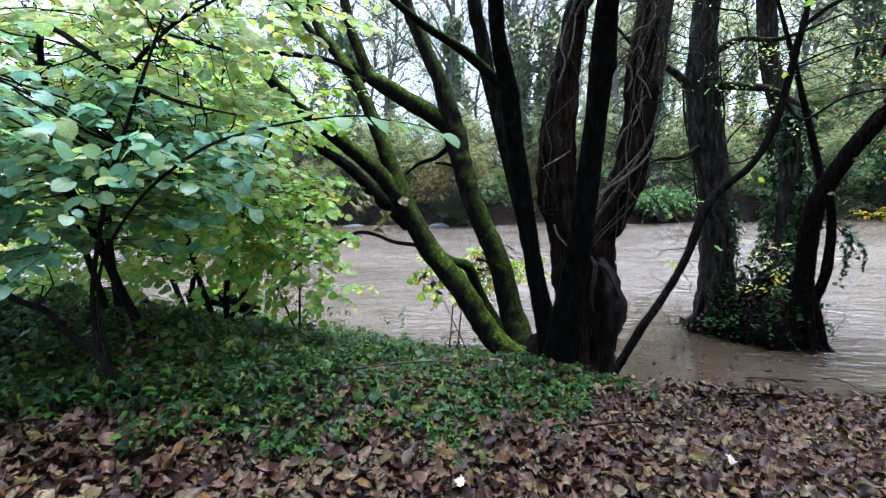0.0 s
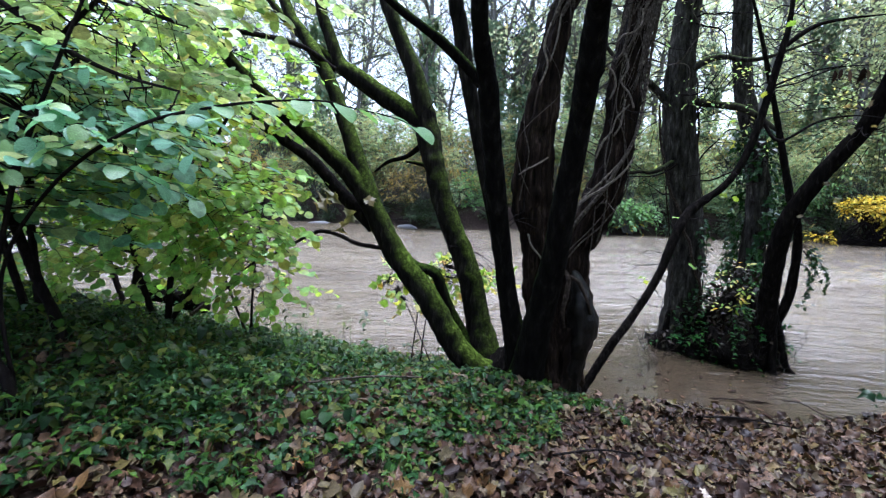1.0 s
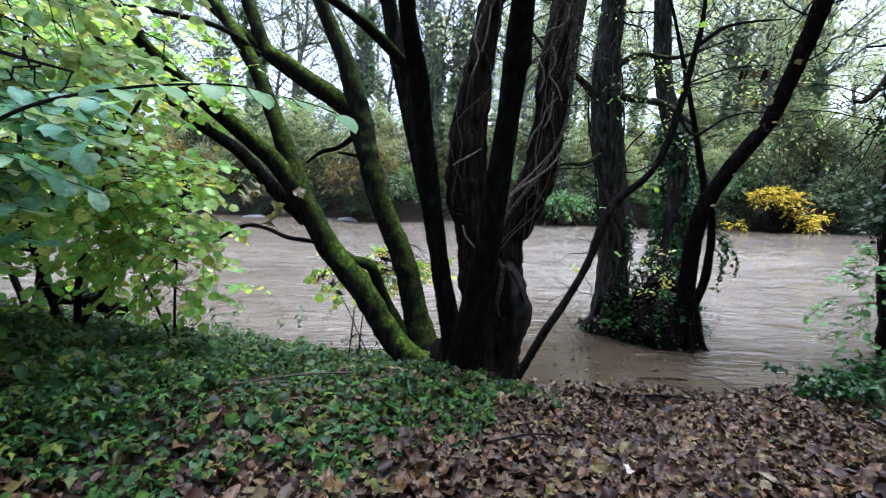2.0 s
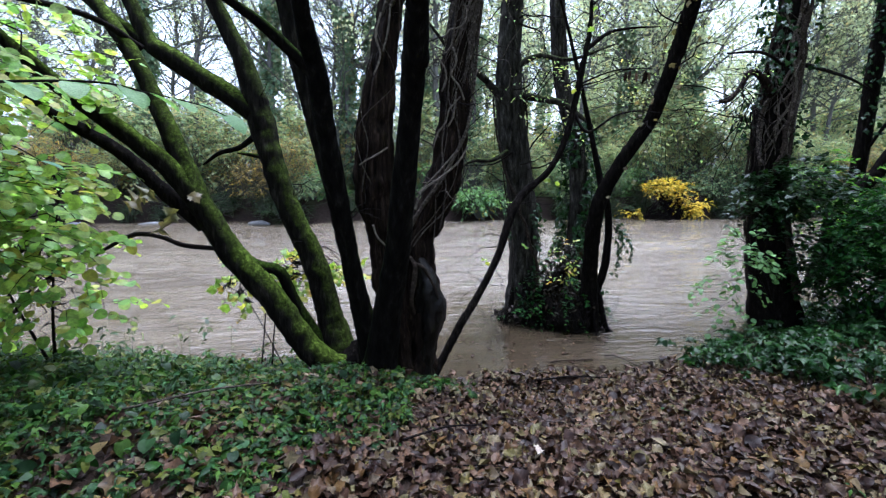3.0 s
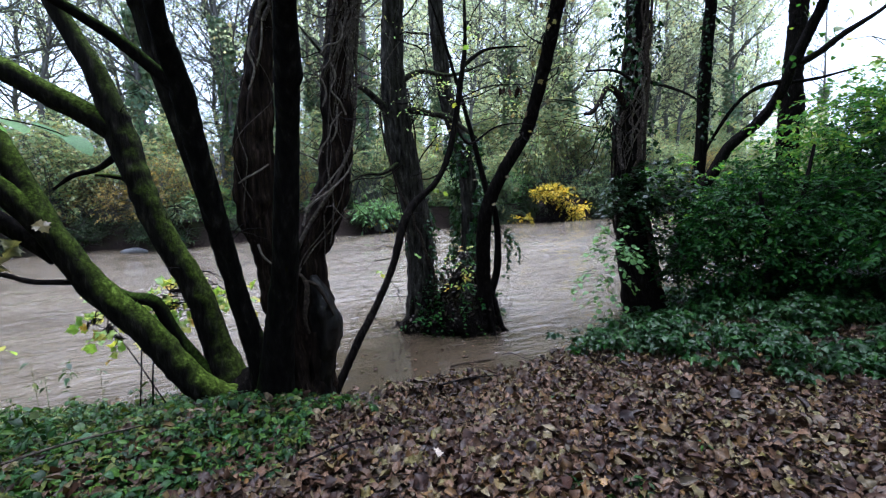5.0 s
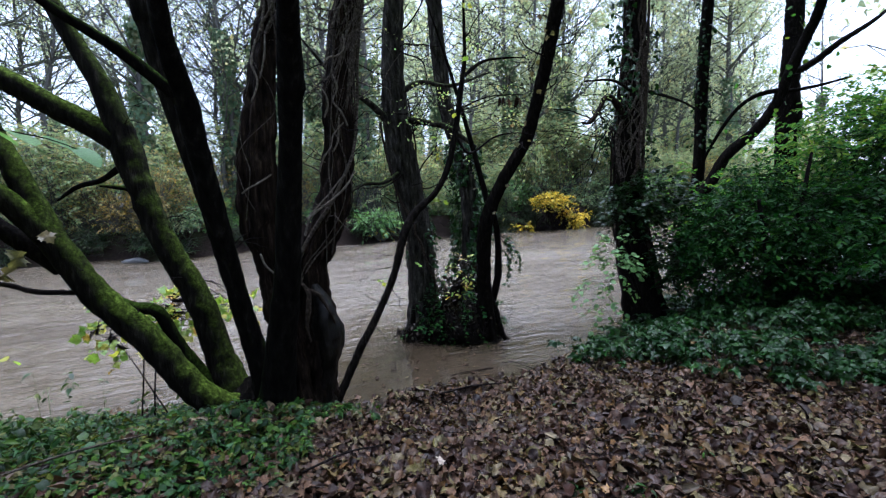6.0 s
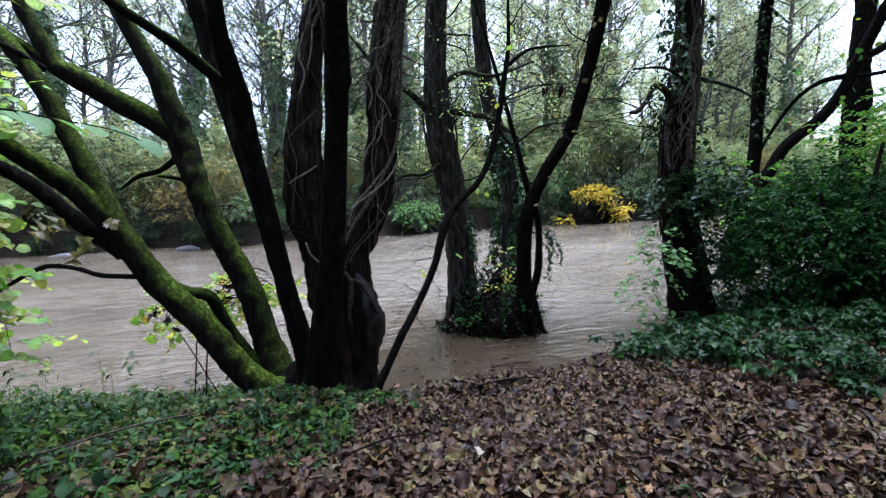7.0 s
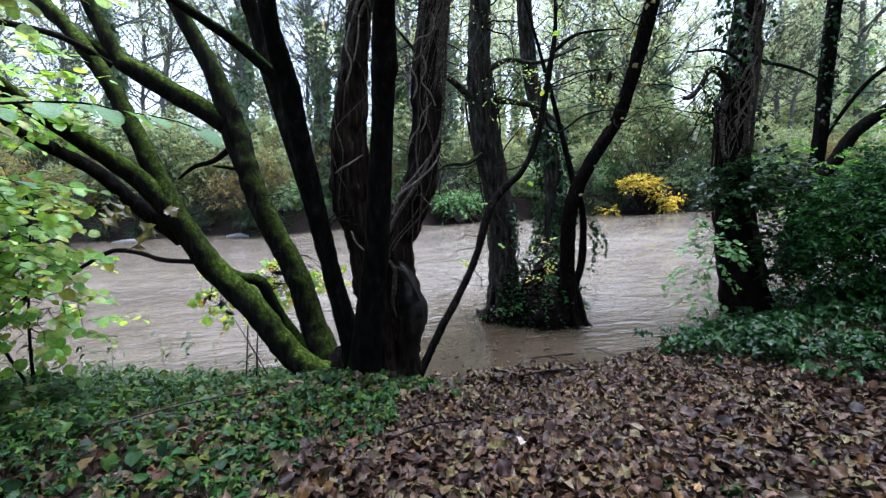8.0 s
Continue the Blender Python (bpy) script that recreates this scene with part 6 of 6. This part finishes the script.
leaf_parts(ground, MAPLE_FINE, np.column_stack([x, y, z + 0.012])[sel], along[sel], up[sel], floor_rng.uniform(0.05, 0.095, len(sel)), LITTER, floor_rng, "fallen_leaf", 1.2)
half = n // 5 * 3
litter = new("leaf_litter", leaves("leaf_litter", LITTER_LEAF, np.column_stack([x, y, z])[:half], along[:half], up[:half], 0.03 + 0.062 * floor_rng.random(half) ** 1.6, LITTER, floor_rng, 1.2))
tagged(litter, "wet brown fallen maple leaves covering the path", "fallen leaves", kind="stuff")
litter2 = new("leaf_litter", leaves("leaf_litter", BROAD_LEAF, np.column_stack([x, y, z])[half:], along[half:], up[half:], 0.035 + 0.065 * floor_rng.random(n - half) ** 1.6, LITTER, floor_rng, 2.0))
tagged(litter2, "wet brown fallen hazel leaves covering the path", "fallen leaves", kind="stuff")

m = 11000
bx, by = floor_rng.uniform(-7, 10, m), floor_rng.uniform(-5.5, 0.25, m)
ba = floor_rng.uniform(0, 2 * math.pi, m)
tilt = np.column_stack([floor_rng.normal(0, 0.4, m), floor_rng.normal(0, 0.4, m), np.ones(m)])
litter3 = new("leaf_litter", leaves("leaf_litter", LITTER_LEAF, np.column_stack([bx, by, ground_z(bx, by) + 0.015]), np.column_stack([np.cos(ba), np.sin(ba), 0 * ba]), tilt, 0.06 + 0.07 * floor_rng.random(m), LITTER, floor_rng, 1.2))
tagged(litter3, "wet brown fallen leaves along the rest of the path", "fallen leaves", kind="stuff")


def ground_cover(name, label, mask, x0, x1, y0, y1, n, size, seed, blade_kind, mat, tall=0.14, single=None):
    """Low plants: a few leaflets on thin stalks each."""
    g = np.random.default_rng(seed)
    x, y = g.uniform(x0, x1, n), g.uniform(y0, y1, n)
    d = mask(x, y)
    keep = (g.random(n) < step01(d / 0.35 + 0.15) * (0.25 + 0.75 * step01(0.9 * waves(x, y, seed + 7, 14, 3, 14) + 0.6))) & (edge_y(x) - y > 0.02)
    x, y = x[keep], y[keep]
    n = len(x)
    lift = tall * g.uniform(0.25, 1.2, n) * (0.7 + 0.5 * (waves(x, y, seed, 8, 2, 8) > 0)) * np.interp(x, [-1.2, 0.3], [1.0, 0.4] if x1 < 3 else [1, 1])
    top = np.column_stack([x + g.normal(0, 0.02, n), y + g.normal(0, 0.02, n), ground_z(x, y) + lift])
    foot = np.column_stack([x, y, ground_z(x, y) - 0.01])
    pos, al, up = [], [], []
    for k in range(5):
        a = g.uniform(0, 6.28, n) if k == 0 else a + 1.256 + g.normal(0, 0.3, n)
        w = np.column_stack([np.cos(a), np.sin(a), g.normal(-0.15, 0.25, n)])
        pos.append(top + w * 0.012 - np.array([0, 0, 1]) * (lift * g.uniform(0, 0.5, n))[:, None] * (k % 2))
        al.append(w)
        up.append(np.array([0, 0, 1.0]) + g.normal(0, 0.35, (n, 3)))
    pos, al, up = np.vstack(pos), np.vstack(al), np.vstack(up)
    size = size * np.exp(np.clip(g.normal(0, 0.32, len(pos)), -0.8, 0.45))
    if single:
        near = np.flatnonzero((pos[:, 0] > single[0]) & (pos[:, 0] < single[1]) & (pos[:, 1] < single[2]))[:300]
        leaf_parts(ground, blade_kind, pos[near], al[near], up[near], size[near], mat, g, single[3], 2.2)
        rest = np.setdiff1d(np.arange(len(pos)), near)
        pos, al, up, size = pos[rest], al[rest], up[rest], size[rest]
    ob = new(name, leaves(name, blade_kind, pos, al, up, size, mat, g, 2.2))
    tagged(ob, label, "ground cover", kind="stuff")
    t = np.linspace(0, 1, 2)[None, :, None]
    v, f = thin_tubes((foot[:, None] * (1 - t) + top[:, None] * t)[::2], np.full(len(foot[::2]), 0.0032), np.full(len(foot[::2]), 0.002))
    st = new("plant_stalks", mesh_of("plant_stalks", v, f, GROUND_GREEN))
    tagged(st, "thin green stalks of the low plants", "ground cover", kind="stuff")


ground_cover("ground_ivy", "low green ivy and nettles on the bank", green_left, -6, 2.0, 0.9, 6, 18500, 0.041, 91, IVY_SMALL, GROUND_GREEN, 0.13)
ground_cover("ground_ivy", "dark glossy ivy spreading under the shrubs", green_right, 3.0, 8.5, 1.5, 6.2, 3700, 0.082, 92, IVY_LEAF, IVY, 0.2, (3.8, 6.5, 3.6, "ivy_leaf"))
ground_cover("ground_ivy", "larger blue-green leaves among the low plants", green_left, -6, 1.6, 0.9, 6, 2600, 0.046, 95, ROUND_LEAF, GROUND_GREEN, 0.17, (-1.2, 1.0, 3.2, "ground_leaf"))
ground_cover("bank_nettles", "pointed nettle leaves among the ground ivy", green_left, -6, 1.8, 0.9, 6, 5800, 0.047, 96, OVAL_LEAF, GROUND_GREEN, 0.16, (-0.9, 0.9, 2.95, "nettle_leaf"))
ground_cover("bank_nettles", "leafy nettles along the water's edge", lambda x, y: 0.55 - np.abs(edge_y(x) - y - 0.45) - 3.0 * (x > 0.3), -4, 0.4, 4, 6, 480, 0.055, 93, OVAL_LEAF, GROUND_GREEN, 0.38)
ground_cover("seedlings", "small bright green seedlings among the dead leaves", lambda x, y: 0.16 * waves(x, y, 33, 12, 3, 12) - 0.12 - 0.2 * (y < 1.6), 0.6, 3.6, 2.0, 4.2, 1500, 0.045, 94, OVAL_LEAF, GROUND_GREEN, 0.07)


nb = 80
bx, by = floor_rng.uniform(1.4, 3.8, nb), floor_rng.uniform(4.3, 5.6, nb)
ok = by > edge_y(bx) - 0.05
bx, by = bx[ok], by[ok]
fa = floor_rng.uniform(0, 6.28, len(bx))
drift = new("floating_leaves", leaves("floating_leaves", OVAL_LEAF, np.column_stack([bx, by, np.full(len(bx), WATER_Z + 0.012)]), np.column_stack([np.cos(fa), np.sin(fa), 0 * fa]), np.column_stack([0 * fa, 0 * fa, 1 + 0 * fa]), floor_rng.uniform(0.03, 0.08, len(bx)), LITTER, floor_rng, 0.2))
tagged(drift, "brown leaves floating in the slack water", "fallen leaves", kind="stuff")


# ---------------------------------------------------------------- single things on the ground
def single_leaf(name, label, x, y, size, mat, turn, seed):
    g = np.random.default_rng(seed)
    z = float(ground_z(x, y))
    ob = new(name, leaves(name, MAPLE_FINE, np.array([[0, 0, 0.0]]), np.array([[math.cos(turn), math.sin(turn), 0.1]]), np.array([[0.1, -0.3, 1.0]]), size, mat, g, 1.4))
    ob.location = (x, y, z + 0.05)
    tagged(ob, label, "fallen leaf")


single_leaf("fallen_leaf", "pale cream fallen leaf on the brown litter", 1.64, 2.65, 0.055, LITTER_PALE, 0.6, 1)
single_leaf("fallen_leaf", "orange fallen leaf on the brown litter", 2.43, 2.14, 0.06, LITTER_ORANGE, 2.1, 2)
single_leaf("fallen_leaf", "pale cream fallen leaf on the brown litter", 0.35, 1.95, 0.055, LITTER_PALE, 3.0, 3)
single_leaf("fallen_leaf", "orange fallen leaf on the brown litter", -0.25, 2.05, 0.065, LITTER_ORANGE, 1.0, 4)


def loose(name, label, category, points, mat, sides=9, rough=0.15, seed=1.0):
    v, f = tube(points, sides, 0.04, rough, seed=seed, freq=15.0)
    tagged(new(name, mesh_of(name, v, f, mat)), label, category)


loose("fallen_branch", "grey bare branch propped from the bank into the water", "branch", [(-2.95, 4.9, -0.02, 0.022), (-2.6, 4.95, 0.25, 0.02), (-2.3, 4.95, 0.5, 0.017), (-2.1, 4.95, 0.72, 0.012), (-1.9, 5.0, 1.05, 0.006)], VINE)
loose("fallen_log", "dark rotten log lying on the bank", "log", [(-4.3, 5.6, 0.03, 0.11), (-3.9, 5.5, 0.05, 0.12), (-3.4, 5.4, 0.0, 0.11), (-3.1, 5.35, -0.05, 0.09)], WET_BARK, 14, 0.2)
loose("driftwood_stick", "dark wet stick stranded in the shallows", "stick", [(2.5, 4.85, -0.43, 0.006), (2.62, 4.82, -0.40, 0.007), (2.8, 4.84, -0.41, 0.007), (2.95, 4.82, -0.40, 0.006), (3.05, 4.86, -0.43, 0.005)], DRIFT)
loose("driftwood_stick", "dark wet stick stranded in the shallows", "stick", [(3.2, 4.95, -0.42, 0.006), (3.28, 4.82, -0.38, 0.006), (3.36, 4.70, -0.40, 0.006), (3.42, 4.6, -0.41, 0.006)], DRIFT)
loose("fallen_twig", "thin pale twig lying among the ground ivy", "twig", [(-0.55, 2.75, 0.33, 0.006), (-0.2, 3.0, 0.30, 0.007), (0.1, 3.15, 0.26, 0.005)], VINE, 6)
loose("fallen_twig", "thin dark twig on the dead leaves", "twig", [(0.9, 2.6, 0.15, 0.006), (1.15, 2.75, 0.12, 0.006), (1.35, 2.8, 0.09, 0.004)], TWIG, 6)
loose("fallen_twig", "thin dark twig on the dead leaves", "twig", [(2.1, 3.9, -0.17, 0.008), (2.4, 4.0, -0.2, 0.008), (2.75, 3.98, -0.22, 0.005)], TWIG, 6)
g = np.random.default_rng(97)
for k in range(9):
    x, y, a = g.uniform(0.7, 3.5), g.uniform(1.9, 3.6), g.uniform(0, math.pi)
    ln = g.uniform(0.08, 0.2)
    ends = [(x + s_ * ln * math.cos(a), y + s_ * ln * math.sin(a) + g.normal(0, 0.01)) for s_ in (-1, -0.3, 0.4, 1)]
    loose("fallen_twig", "thin bare twig lying on the dead leaves", "twig", [(u, v, float(ground_z(u, v)) + 0.045, 0.0035) for u, v in ends], VINE if k % 2 else TWIG, 5, 0.2, float(k))
# low stone-coloured lumps stand in for foam streaks at the far waterline
for x, w in ((-8.6, 0.9), (-4.4, 0.7), (-11.5, 0.8)):
    v, f = tube([(x - w * 0.6, 20.9, -0.46, 0.08), (x - w * 0.2, 20.9, -0.42, 0.12), (x + w * 0.2, 20.95, -0.42, 0.13), (x + w * 0.6, 20.9, -0.47, 0.07)], 10, 0.1, 0.3, seed=x, freq=4.0)
    tagged(new("foam_lump", mesh_of("foam_lump", v, f, STONE)), "pale flat lump standing in for foam under the far bank", "stone")
